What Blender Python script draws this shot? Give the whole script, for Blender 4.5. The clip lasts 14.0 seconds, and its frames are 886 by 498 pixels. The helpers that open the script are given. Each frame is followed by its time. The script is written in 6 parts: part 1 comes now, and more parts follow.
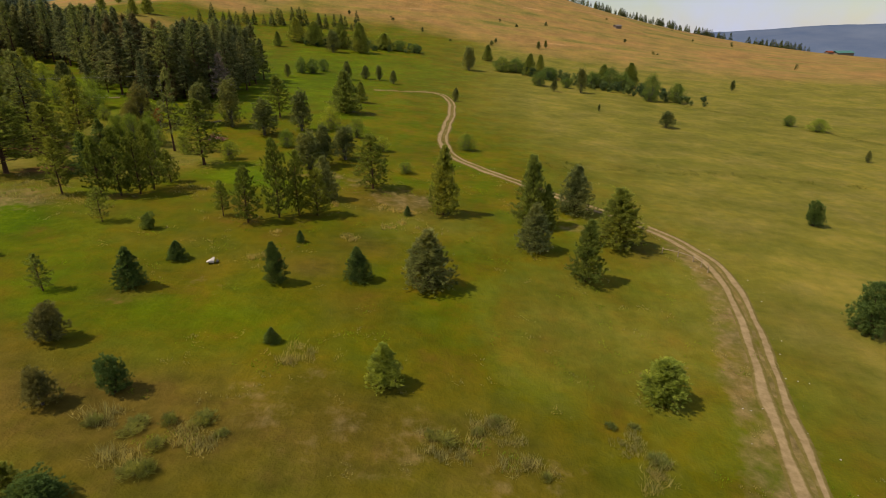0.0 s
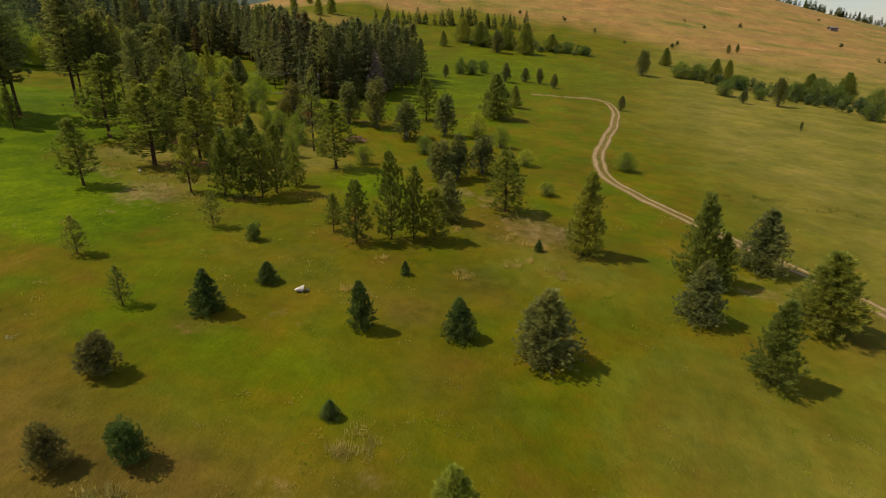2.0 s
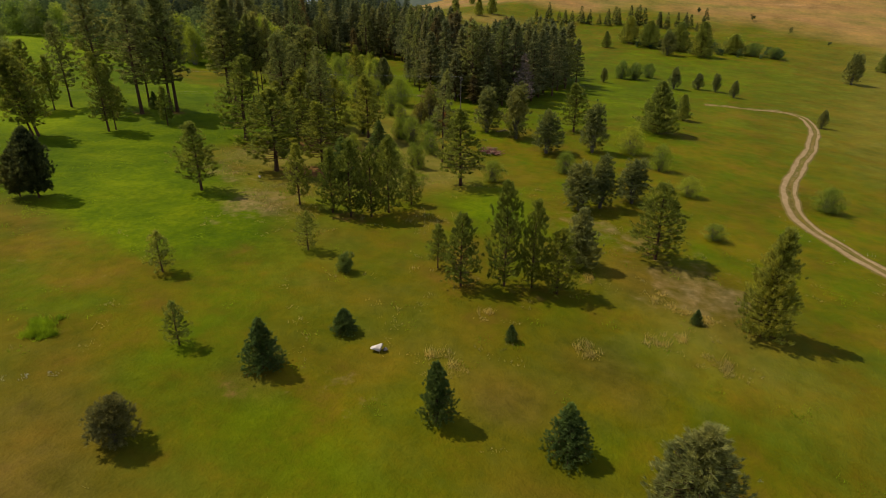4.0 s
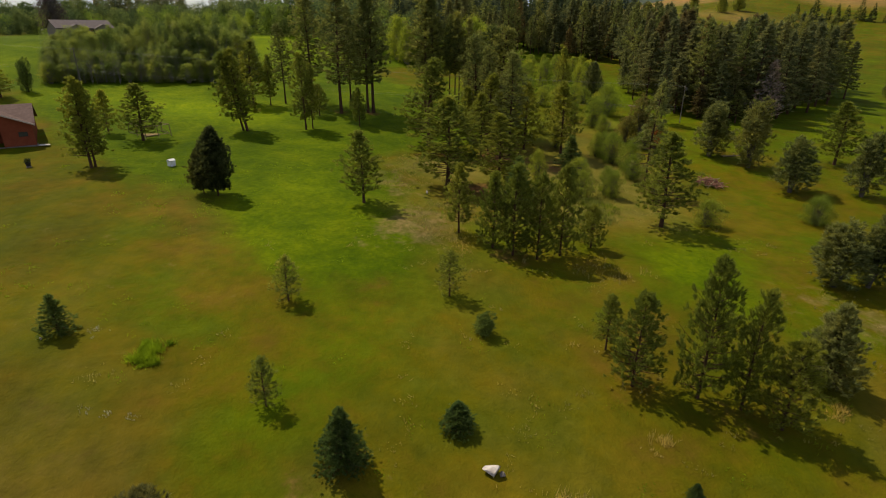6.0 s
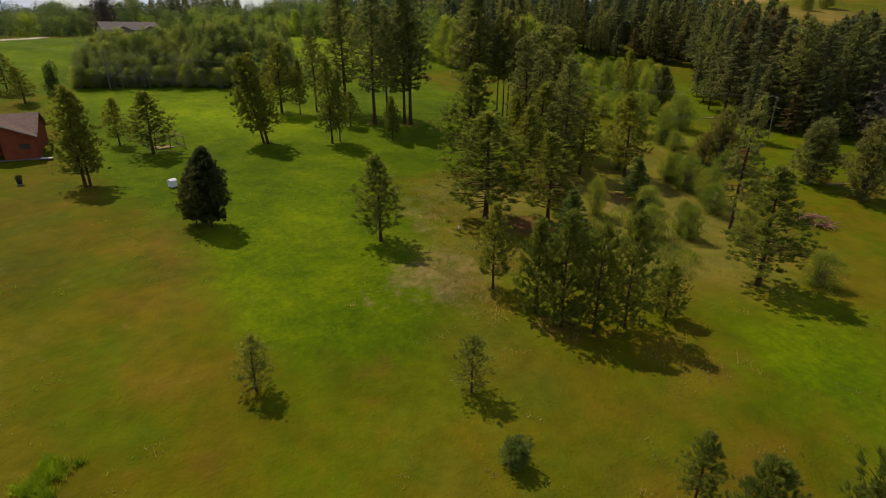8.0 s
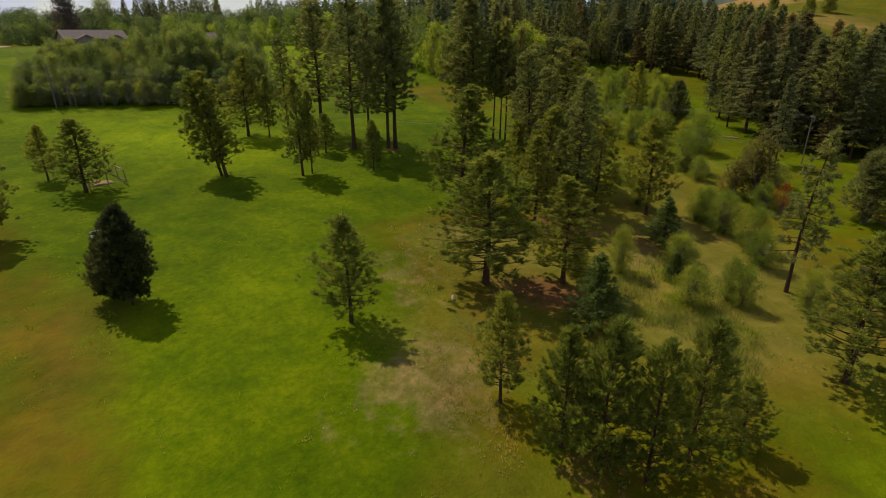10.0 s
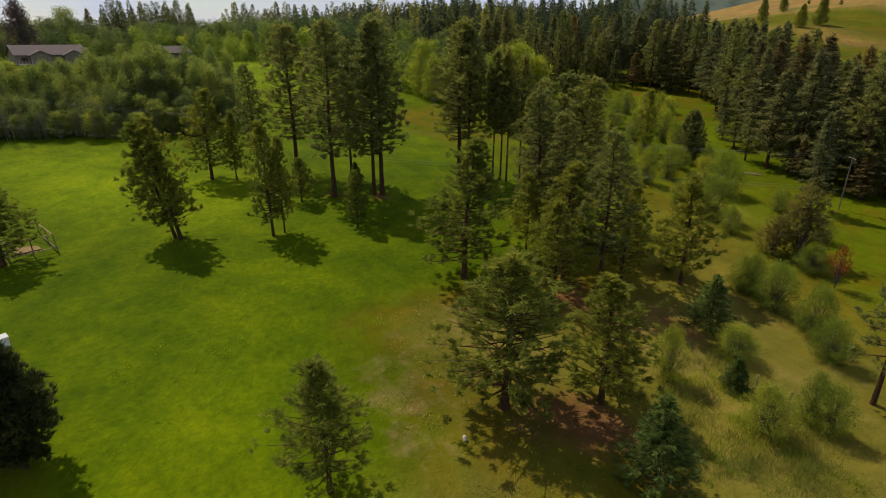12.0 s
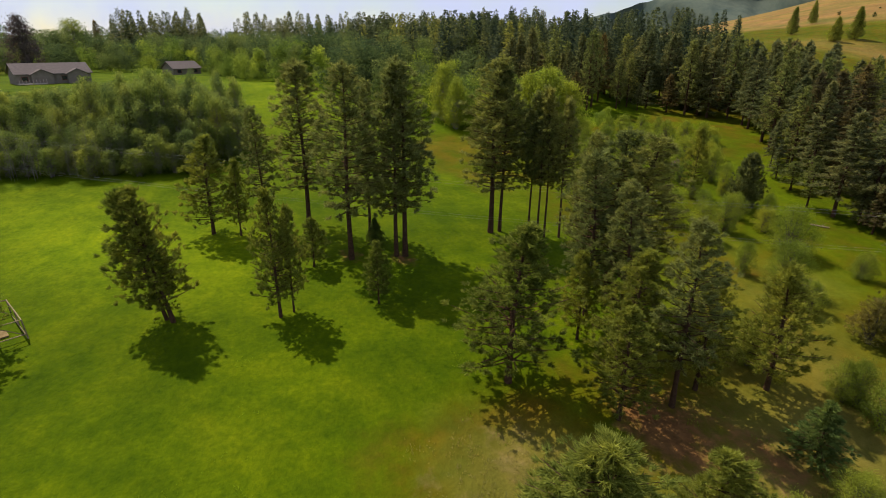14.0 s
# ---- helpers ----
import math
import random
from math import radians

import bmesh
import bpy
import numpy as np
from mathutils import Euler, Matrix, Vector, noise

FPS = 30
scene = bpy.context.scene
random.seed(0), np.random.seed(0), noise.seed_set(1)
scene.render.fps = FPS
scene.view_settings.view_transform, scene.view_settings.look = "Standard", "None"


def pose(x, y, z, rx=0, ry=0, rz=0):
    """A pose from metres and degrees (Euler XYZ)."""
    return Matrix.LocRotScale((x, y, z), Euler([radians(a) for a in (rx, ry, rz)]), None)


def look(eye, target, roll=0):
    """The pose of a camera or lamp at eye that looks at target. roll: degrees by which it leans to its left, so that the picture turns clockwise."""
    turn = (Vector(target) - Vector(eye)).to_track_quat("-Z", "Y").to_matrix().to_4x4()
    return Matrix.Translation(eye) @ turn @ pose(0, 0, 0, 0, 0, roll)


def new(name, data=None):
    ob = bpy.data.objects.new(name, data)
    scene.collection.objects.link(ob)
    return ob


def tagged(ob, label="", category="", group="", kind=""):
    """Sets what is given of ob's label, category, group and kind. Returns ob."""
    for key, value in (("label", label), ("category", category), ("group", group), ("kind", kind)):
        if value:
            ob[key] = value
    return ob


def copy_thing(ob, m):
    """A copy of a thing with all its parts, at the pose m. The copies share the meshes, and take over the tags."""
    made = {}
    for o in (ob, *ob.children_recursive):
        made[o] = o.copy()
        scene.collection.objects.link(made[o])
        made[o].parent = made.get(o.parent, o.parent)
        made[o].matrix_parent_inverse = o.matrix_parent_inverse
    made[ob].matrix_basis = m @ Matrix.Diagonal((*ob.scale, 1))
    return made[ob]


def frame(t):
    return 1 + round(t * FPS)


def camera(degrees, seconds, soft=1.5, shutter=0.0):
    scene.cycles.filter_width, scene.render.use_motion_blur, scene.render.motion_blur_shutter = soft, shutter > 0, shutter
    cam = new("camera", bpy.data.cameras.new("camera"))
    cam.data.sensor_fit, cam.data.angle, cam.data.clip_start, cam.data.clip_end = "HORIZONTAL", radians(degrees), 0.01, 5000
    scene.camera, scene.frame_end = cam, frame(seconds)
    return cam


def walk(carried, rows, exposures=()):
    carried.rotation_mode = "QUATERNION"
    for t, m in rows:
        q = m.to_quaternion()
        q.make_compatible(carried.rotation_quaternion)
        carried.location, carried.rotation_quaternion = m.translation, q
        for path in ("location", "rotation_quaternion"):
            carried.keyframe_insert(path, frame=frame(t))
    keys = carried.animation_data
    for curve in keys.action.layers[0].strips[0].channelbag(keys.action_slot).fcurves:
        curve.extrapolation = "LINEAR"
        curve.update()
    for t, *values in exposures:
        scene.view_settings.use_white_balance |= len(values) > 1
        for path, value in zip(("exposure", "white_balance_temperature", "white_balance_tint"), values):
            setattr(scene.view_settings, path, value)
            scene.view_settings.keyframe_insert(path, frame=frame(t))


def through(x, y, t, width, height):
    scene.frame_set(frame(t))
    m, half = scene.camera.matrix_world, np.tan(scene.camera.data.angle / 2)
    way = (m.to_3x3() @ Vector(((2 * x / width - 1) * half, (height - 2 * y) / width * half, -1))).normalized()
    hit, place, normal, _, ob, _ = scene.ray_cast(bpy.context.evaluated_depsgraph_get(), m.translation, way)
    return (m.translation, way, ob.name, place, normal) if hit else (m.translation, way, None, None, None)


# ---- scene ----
cam = camera(78.5, 14.0, soft=1.0)
METRES, EYE, TILT, LEAN, TURN = 92.6, 25.0, 1.17, 4.8, 0.0
ROWS = [
    (0.0, 0.0, 0.0, 0.0, 2.05, -23.14, -4.81),
    (0.5, 0.0064, 0.0354, -0.0004, 6.24, -23.48, -4.81),
    (1.0, 0.0101, 0.0712, -0.0014, 10.41, -23.81, -4.8),
    (1.5, 0.0106, 0.1066, -0.0026, 14.61, -24.14, -4.75),
    (2.0, 0.0086, 0.1417, -0.0038, 18.94, -24.47, -4.66),
    (4.5, -0.0354, 0.3092, -0.0093, 39.96, -25.94, -3.22),
    (5.0, -0.0512, 0.3405, -0.0096, 45.93, -26.32, -2.74),
    (5.5, -0.0693, 0.371, -0.0111, 51.95, -26.61, -2.23),
    (6.0, -0.091, 0.399, -0.0132, 56.64, -26.74, -1.92),
    (6.5, -0.1148, 0.4259, -0.0156, 59.59, -26.81, -1.59),
    (7.0, -0.1419, 0.4499, -0.0181, 61.37, -26.84, -1.41),
    (7.5, -0.1709, 0.4723, -0.0208, 62.3, -26.87, -1.29),
    (10.0, -0.3325, 0.5657, -0.0244, 61.29, -26.48, -1.19),
    (10.5, -0.3663, 0.5811, -0.0201, 60.89, -26.38, -1.26),
    (11.0, -0.4001, 0.5953, -0.0147, 60.52, -26.3, -1.3),
    (11.5, -0.4339, 0.6083, -0.009, 60.0, -26.18, -1.41),
    (12.0, -0.4666, 0.6199, -0.0014, 59.5, -26.05, -1.52),
    (12.5, -0.4985, 0.6311, 0.0064, 59.0, -25.93, -1.61),
    (13.0, -0.5297, 0.6413, 0.015, 58.88, -25.88, -1.64),
    (13.5, -0.5607, 0.6509, 0.0236, 59.79, -25.82, -1.67),
    (14.0, -0.5916, 0.6588, 0.0323, 60.68, -25.79, -1.7),
]
walk(cam, [(t, pose(0, 0, EYE, TILT, LEAN, TURN) @ pose(METRES * x, METRES * y, METRES * z, 90 + pitch, roll, yaw)) for t, x, y, z, yaw, pitch, roll in ROWS],
     exposures=[(0.0, 0.10, 7300, 10), (4.5, 0.06, 7350, 10), (7.5, -0.07, 7300, 10), (11.0, 0.0, 7200, 11), (12.5, 0.05, 7050, 11), (14.0, 0.30, 6850, 11)])

# ---------------------------------------------------------------- world and sun
SUN_AZ, SUN_EL = 255.0, 56.0      # clockwise from +y; height above the horizon
world = bpy.data.worlds.new("sky")
scene.world = world
world.use_nodes = True
wn, wl = world.node_tree.nodes, world.node_tree.links
wn.clear()
w_out = wn.new("ShaderNodeOutputWorld")
w_bg = wn.new("ShaderNodeBackground")
w_sky = wn.new("ShaderNodeTexSky")
w_sky.sky_type = "NISHITA"
w_sky.sun_disc = False
w_sky.sun_elevation = radians(SUN_EL)
w_sky.sun_rotation = radians(SUN_AZ)
w_sky.dust_density = 0.3
w_sky.ozone_density = 2.0
w_cloud = wn.new("ShaderNodeTexNoise")
w_cloud.inputs["Scale"].default_value = 5.0
w_cloud.inputs["Detail"].default_value = 7.0
w_ramp = wn.new("ShaderNodeValToRGB")
w_ramp.color_ramp.elements[0].position = 0.38
w_ramp.color_ramp.elements[1].position = 0.60
w_mix = wn.new("ShaderNodeMix")
w_mix.data_type = "RGBA"
w_mix.inputs["B"].default_value = (5.9, 6.7, 9.4, 1)
wl.new(w_cloud.outputs["Fac"], w_ramp.inputs["Fac"])
wl.new(w_ramp.outputs["Color"], w_mix.inputs["Factor"])
wl.new(w_sky.outputs["Color"], w_mix.inputs["A"])
wl.new(w_mix.outputs["Result"], w_bg.inputs["Color"])
w_bg.inputs["Strength"].default_value = 0.084
wl.new(w_bg.outputs["Background"], w_out.inputs["Surface"])

sun = new("sun", bpy.data.lights.new("sun", "SUN"))
sun.data.energy = 4.1
sun.data.angle = radians(0.53)
sun.data.color = (1.0, 0.93, 0.80)
_a, _e = radians(SUN_AZ), radians(SUN_EL)
sun.matrix_world = look((math.sin(_a) * math.cos(_e) * 60, math.cos(_a) * math.cos(_e) * 60, math.sin(_e) * 60), (0, 0, 0))


# ---------------------------------------------------------------- small helpers
def smooth(a, b, v):
    k = np.clip((v - a) / (b - a), 0, 1)
    return k * k * (3 - 2 * k)


SWELLS = ((-110, 35, -0.92), (-110, 70, -0.21), (-110, 105, 0.38), (-75, 105, -1.32), (-40, 70, -0.22), (-5, 70, -0.38), (25, 35, -1.1), (25, 70, -0.24), (25, 105, 0.26), (-100, 138, -0.75))


def ground_z(x, y):
    """Height of the land: a hillside falling to the east, a rise to the west, the bare hill to the north."""
    x, y = np.asarray(x, float), np.asarray(y, float)
    z = -0.22 - 0.084 * np.where(x > 0, 170 * np.tanh(x / 170), x)
    z = np.where(x < -200, -0.22 + 0.084 * (200 + 5 * np.tanh((-x - 200) / 5)), z)
    z = z + 5.0 * smooth(150, 215, -x)
    z = z + 118 * np.exp(-((x + 150) / np.where(x < -150, 310, 430)) ** 2 - ((y - 850) / 340) ** 2)
    z = z - 1.1 * np.exp(-((x + 52) / 22) ** 2 - ((y - 108) / 22) ** 2)
    for cx, cy, rise in SWELLS:
        z = z + rise * np.exp(-((x - cx) ** 2 + (y - cy) ** 2) / 900)
    return z - 75 * smooth(900, 2600, np.hypot(x, y))


def gz(x, y):
    return float(ground_z(x, y))


def mesh_np(name, verts, faces, material):
    me = bpy.data.meshes.new(name)
    v, f = np.asarray(verts, np.float32), np.asarray(faces, np.int32)
    n = f.shape[1]
    me.vertices.add(len(v))
    me.vertices.foreach_set("co", v.ravel())
    me.loops.add(f.size)
    me.loops.foreach_set("vertex_index", f.ravel())
    me.polygons.add(len(f))
    me.polygons.foreach_set("loop_start", np.arange(0, f.size, n, dtype=np.int32))
    me.polygons.foreach_set("loop_total", np.full(len(f), n, np.int32))
    me.update(calc_edges=True)
    me.validate()
    if material:
        me.materials.append(material)
    return me


def part(name, bm, material=None, parent=None, label=""):
    """Links a bmesh or a mesh as one object under a thing or a part."""
    if isinstance(bm, bmesh.types.BMesh):
        me = bpy.data.meshes.new(name)
        bm.normal_update()
        bm.to_mesh(me)
        bm.free()
        if material:
            me.materials.append(material)
    else:
        me = bm
    ob = new(name, me)
    if parent:
        ob.parent = parent
    if label:
        ob["label"] = label
    return ob


def box(bm, x0, x1, y0, y1, z0, z1):
    vs = [bm.verts.new(p) for p in ((x0, y0, z0), (x1, y0, z0), (x1, y1, z0), (x0, y1, z0), (x0, y0, z1), (x1, y0, z1), (x1, y1, z1), (x0, y1, z1))]
    for f in ((3, 2, 1, 0), (4, 5, 6, 7), (0, 1, 5, 4), (1, 2, 6, 5), (2, 3, 7, 6), (3, 0, 4, 7)):
        bm.faces.new([vs[i] for i in f])
    return vs


def prism(bm, pts, d):
    """A flat outline (a list of points) given thickness along the vector d."""
    a = [bm.verts.new(p) for p in pts]
    b = [bm.verts.new(Vector(p) + Vector(d)) for p in pts]
    bm.faces.new(a[::-1])
    bm.faces.new(b)
    n = len(a)
    for i in range(n):
        bm.faces.new((a[i], a[(i + 1) % n], b[(i + 1) % n], b[i]))


def stick(bm, p, q, r0, r1, n=6):
    p, q = Vector(p), Vector(q)
    m = (q - p).to_track_quat("Z", "Y").to_matrix()
    ring = lambda c, r: [bm.verts.new(c + m @ Vector((r * math.cos(k * 2 * math.pi / n), r * math.sin(k * 2 * math.pi / n), 0))) for k in range(n)]
    a, b = ring(p, r0), ring(q, r1)
    for i in range(n):
        bm.faces.new((a[i], a[(i + 1) % n], b[(i + 1) % n], b[i]))
    bm.faces.new(a[::-1])
    bm.faces.new(b)


# ---------------------------------------------------------------- materials
class Nodes:
    def __init__(self, name, rough=0.9):
        self.m = bpy.data.materials.new(name)
        self.m.use_nodes = True
        self.t = self.m.node_tree
        self.b = self.t.nodes["Principled BSDF"]
        self.b.inputs["Roughness"].default_value = rough
        self.b.inputs["Specular IOR Level"].default_value = 0.04
        self.out = self.t.nodes["Material Output"]

    def put(self, kind, **sets):
        n = self.t.nodes.new(kind)
        for k, v in sets.items():
            n.inputs[k.replace("_", " ")].default_value = v
        return n

    def join(self, a, b):
        self.t.links.new(a, b)

    def pos(self):
        return self.put("ShaderNodeNewGeometry").outputs["Position"]

    def noise(self, scale, detail=3.0, rough=0.55, where=None):
        n = self.put("ShaderNodeTexNoise", Scale=scale, Detail=detail, Roughness=rough)
        self.join(where if where else self.pos(), n.inputs["Vector"])
        return n.outputs["Fac"]

    def ramp(self, fac, *stops):
        r = self.put("ShaderNodeValToRGB")
        e = r.color_ramp.elements
        while len(e) < len(stops):
            e.new(0.5)
        for el, (p, c) in zip(e, stops):
            el.position = p
            el.color = (*c, 1) if len(c) == 3 else c
        self.join(fac, r.inputs["Fac"])
        return r.outputs["Color"]

    def grey(self, fac, a, b):
        return self.ramp(fac, (a, (0, 0, 0)), (b, (1, 1, 1)))

    def mix(self, fac, a, b, how="MIX"):
        n = self.put("ShaderNodeMix")
        n.data_type, n.blend_type = "RGBA", how
        for v, s in ((fac, "Factor"), (a, "A"), (b, "B")):
            if isinstance(v, (int, float)):
                n.inputs[s].default_value = v
            elif isinstance(v, tuple):
                n.inputs[s].default_value = (*v, 1)
            else:
                self.join(v, n.inputs[s])
        return n.outputs["Result"]

    def math(self, how, a, b):
        n = self.put("ShaderNodeMath")
        n.operation = how
        for k, v in enumerate((a, b)):
            if isinstance(v, (int, float)):
                n.inputs[k].default_value = v
            else:
                self.join(v, n.inputs[k])
        return n.outputs[0]

    def attr(self, name):
        n = self.put("ShaderNodeAttribute")
        n.attribute_name = name
        return n.outputs["Fac"]

    def bump(self, height, strength, distance):
        n = self.put("ShaderNodeBump", Strength=strength, Distance=distance)
        self.join(height, n.inputs["Height"])
        self.join(n.outputs["Normal"], self.b.inputs["Normal"])

    def color(self, c):
        self.join(c, self.b.inputs["Base Color"])
        return self.m


def meadow_material(name):
    """Grass by the kind of sward: lush, olive, straw on the hill, worn soil and needle litter."""
    n = Nodes(name)
    big, mid, fine, grain = n.noise(0.035, 6, 0.66), n.noise(0.15, 7, 0.70), n.noise(0.9, 4, 0.65), n.noise(5.0, 3, 0.7)
    olive = n.ramp(mid, (0.30, (0.108, 0.073, 0.007)), (0.45, (0.092, 0.081, 0.003)), (0.58, (0.072, 0.086, 0.002)), (0.70, (0.052, 0.091, 0.001)))
    brown = n.ramp(fine, (0.3, (0.116, 0.074, 0.010)), (0.7, (0.100, 0.082, 0.006)))
    c = n.mix(n.grey(big, 0.55, 0.74), olive, brown)
    drymask = n.math("ADD", n.attr("dry"), n.math("MULTIPLY", n.math("SUBTRACT", n.noise(0.3, 6, 0.7), 0.5), 1.2))
    c = n.mix(n.grey(drymask, 0.15, 0.8), c, n.ramp(fine, (0.3, (0.082, 0.057, 0.009)), (0.7, (0.104, 0.073, 0.013))))
    lush = n.ramp(mid, (0.30, (0.040, 0.073, 0.001)), (0.5, (0.063, 0.100, 0.001)), (0.72, (0.098, 0.131, 0.002)))
    lush = n.mix(n.grey(n.attr("fresh"), 0.1, 1.0), lush, n.ramp(mid, (0.35, (0.100, 0.156, 0.002)), (0.65, (0.142, 0.192, 0.003))))
    lushmask = n.math("ADD", n.attr("lush"), n.math("MULTIPLY", n.math("SUBTRACT", mid, 0.5), 0.9))
    c = n.mix(n.grey(lushmask, 0.25, 0.75), c, lush)
    lumps = n.mix(n.grey(lushmask, 0.3, 0.8), (1.0, 1.0, 1.0), n.ramp(n.noise(1.9, 5, 0.72), (0.32, (0.70, 0.78, 0.70)), (0.5, (1, 1, 1)), (0.68, (1.30, 1.20, 1.25))))
    c = n.mix(0.85, c, lumps, "MULTIPLY")
    pale = n.ramp(n.noise(0.09, 5, 0.65), (0.3, (0.106, 0.104, 0.014)), (0.5, (0.142, 0.124, 0.020)), (0.7, (0.176, 0.140, 0.032)))
    palemask = n.math("ADD", n.attr("pale"), n.math("MULTIPLY", n.math("SUBTRACT", mid, 0.5), 0.8))
    c = n.mix(n.grey(palemask, 0.2, 0.85), c, pale)
    drawn = n.put("ShaderNodeVectorMath")
    drawn.operation = "MULTIPLY"
    drawn.inputs[1].default_value = (0.55, 1.9, 1.0)
    n.join(n.pos(), drawn.inputs[0])
    rolling = n.noise(0.020, 8, 0.70, drawn.outputs[0])
    straw = n.ramp(rolling, (0.34, (0.118, 0.112, 0.024)), (0.44, (0.196, 0.140, 0.038)), (0.52, (0.240, 0.146, 0.048)), (0.60, (0.224, 0.126, 0.043)), (0.70, (0.330, 0.205, 0.085)))
    strawmask = n.math("ADD", n.attr("straw"), n.math("MULTIPLY", n.math("SUBTRACT", n.noise(0.018, 5, 0.6), 0.5), 0.9))
    c = n.mix(n.grey(strawmask, 0.3, 0.75), c, straw)
    soil = n.ramp(fine, (0.3, (0.135, 0.086, 0.038)), (0.7, (0.205, 0.145, 0.064)))
    soilmask = n.math("ADD", n.attr("soil"), n.math("MULTIPLY", n.math("SUBTRACT", n.noise(0.45, 5, 0.65), 0.5), 1.1))
    c = n.mix(n.grey(soilmask, 0.35, 0.8), c, soil)
    litter = n.ramp(fine, (0.3, (0.090, 0.046, 0.018)), (0.7, (0.165, 0.085, 0.030)))
    littermask = n.math("ADD", n.attr("litter"), n.math("MULTIPLY", n.math("SUBTRACT", fine, 0.5), 0.9))
    c = n.mix(n.grey(littermask, 0.4, 0.8), c, litter)
    c = n.mix(0.18, c, n.ramp(grain, (0.25, (0.5, 0.5, 0.5)), (0.75, (1.35, 1.35, 1.3))), "MULTIPLY")
    c = n.mix(0.32, c, n.ramp(fine, (0.25, (0.62, 0.66, 0.62)), (0.75, (1.34, 1.28, 1.2))), "MULTIPLY")
    clumps = n.noise(0.42, 3, 0.6)
    c = n.mix(0.48, c, n.ramp(clumps, (0.32, (0.66, 0.76, 0.6)), (0.5, (1, 1, 1)), (0.68, (1.30, 1.16, 1.15))), "MULTIPLY")
    drift = n.noise(0.07, 4, 0.6)
    c = n.mix(0.8, c, n.ramp(drift, (0.36, (0.78, 0.82, 0.78)), (0.5, (1, 1, 1)), (0.64, (1.24, 1.18, 1.1))), "MULTIPLY")
    n.bump(n.math("ADD", grain, n.math("MULTIPLY", fine, 2.6)), 0.4, 0.22)
    return n.color(c)


def leaf_material(name, dark, mid, light, glow=0.42, where=1.3, vary=0.45, through=(1.55, 1.45, 1.0), even=0.25):
    n = Nodes(name, 0.75)
    isl = n.put("ShaderNodeNewGeometry").outputs["Random Per Island"]
    rnd = n.put("ShaderNodeObjectInfo").outputs["Random"]
    c = n.mix(even, n.ramp(isl, (0.0, dark), (0.5, mid), (1.0, light)), mid)
    c = n.mix(0.8, c, n.ramp(rnd, (0.0, (0.72, 0.78, 0.75)), (0.5, (1, 1, 1)), (1.0, (1.28, 1.16, 0.95))), "MULTIPLY")
    c = n.mix(0.75, c, n.ramp(n.noise(where, 2), (0.32, (0.55, 0.6, 0.62)), (0.68, (1.42, 1.36, 1.22))), "MULTIPLY")
    c = n.mix(vary, c, n.ramp(n.noise(0.16, 2), (0.34, (0.52, 0.62, 0.66)), (0.5, (1, 1, 1)), (0.66, (1.6, 1.36, 1.0))), "MULTIPLY")
    c = n.mix(1.0, c, n.ramp(n.attr("tone"), (0.0, (1, 1, 1)), (0.04, (1, 1, 1)), (0.06, (0.56, 0.66, 0.76)), (0.5, (1, 1, 1)), (1.0, (1.36, 1.28, 0.98))), "MULTIPLY")
    n.color(c)
    tr = n.put("ShaderNodeBsdfTranslucent")
    n.join(n.mix(1.0, c, through, "MULTIPLY"), tr.inputs["Color"])
    mx = n.put("ShaderNodeMixShader", Fac=glow)
    n.join(n.b.outputs["BSDF"], mx.inputs[1])
    n.join(tr.outputs["BSDF"], mx.inputs[2])
    n.join(mx.outputs["Shader"], n.out.inputs["Surface"])
    return n.m


def plain_material(name, a, b, scale=3.0, rough=0.85, bump=0.3, dist=0.02):
    n = Nodes(name, rough)
    f = n.noise(scale, 5, 0.65)
    rnd = n.put("ShaderNodeObjectInfo").outputs["Random"]
    c = n.mix(0.5, n.ramp(f, (0.3, a), (0.7, b)), n.ramp(rnd, (0, (0.85, 0.85, 0.85)), (1, (1.12, 1.1, 1.08))), "MULTIPLY")
    n.bump(f, bump, dist)
    return n.color(c)


def rut_material(name):
    """Bare pale dirt in the middle of a rut, dry turf creeping in from its edges."""
    n = Nodes(name, 0.95)
    fine = n.noise(1.4, 5, 0.65)
    worn = n.math("ADD", n.attr("worn"), n.math("MULTIPLY", n.math("SUBTRACT", n.noise(1.1, 6, 0.75), 0.5), 1.3))
    turf = n.ramp(fine, (0.3, (0.100, 0.078, 0.018)), (0.7, (0.140, 0.108, 0.030)))
    dirt = n.ramp(fine, (0.3, (0.180, 0.124, 0.058)), (0.7, (0.300, 0.214, 0.112)))
    n.bump(fine, 0.5, 0.05)
    return n.color(n.mix(n.grey(worn, 0.2, 0.7), turf, dirt))


RUT = rut_material("rut_dirt")
MEADOW = meadow_material("meadow_grass")
NEEDLE_PINE = leaf_material("pine_needles", (0.090, 0.103, 0.034), (0.190, 0.208, 0.068), (0.312, 0.338, 0.112), 0.47, vary=0.25, through=(1.30, 1.30, 1.0))
NEEDLE_BUSHY = leaf_material("bushy_pine_needles", (0.090, 0.114, 0.028), (0.190, 0.226, 0.052), (0.316, 0.352, 0.088), 0.5)
NEEDLE_OPEN = leaf_material("young_pine_needles", (0.086, 0.106, 0.020), (0.180, 0.210, 0.040), (0.302, 0.334, 0.068), 0.48, vary=0.3, through=(1.45, 1.38, 1.0))
NEEDLE_GREY = leaf_material("greyish_pine_needles", (0.096, 0.114, 0.048), (0.184, 0.210, 0.086), (0.288, 0.316, 0.130), 0.47)
NEEDLE_SPRUCE = leaf_material("spruce_needles", (0.048, 0.078, 0.025), (0.098, 0.150, 0.043), (0.176, 0.240, 0.074))
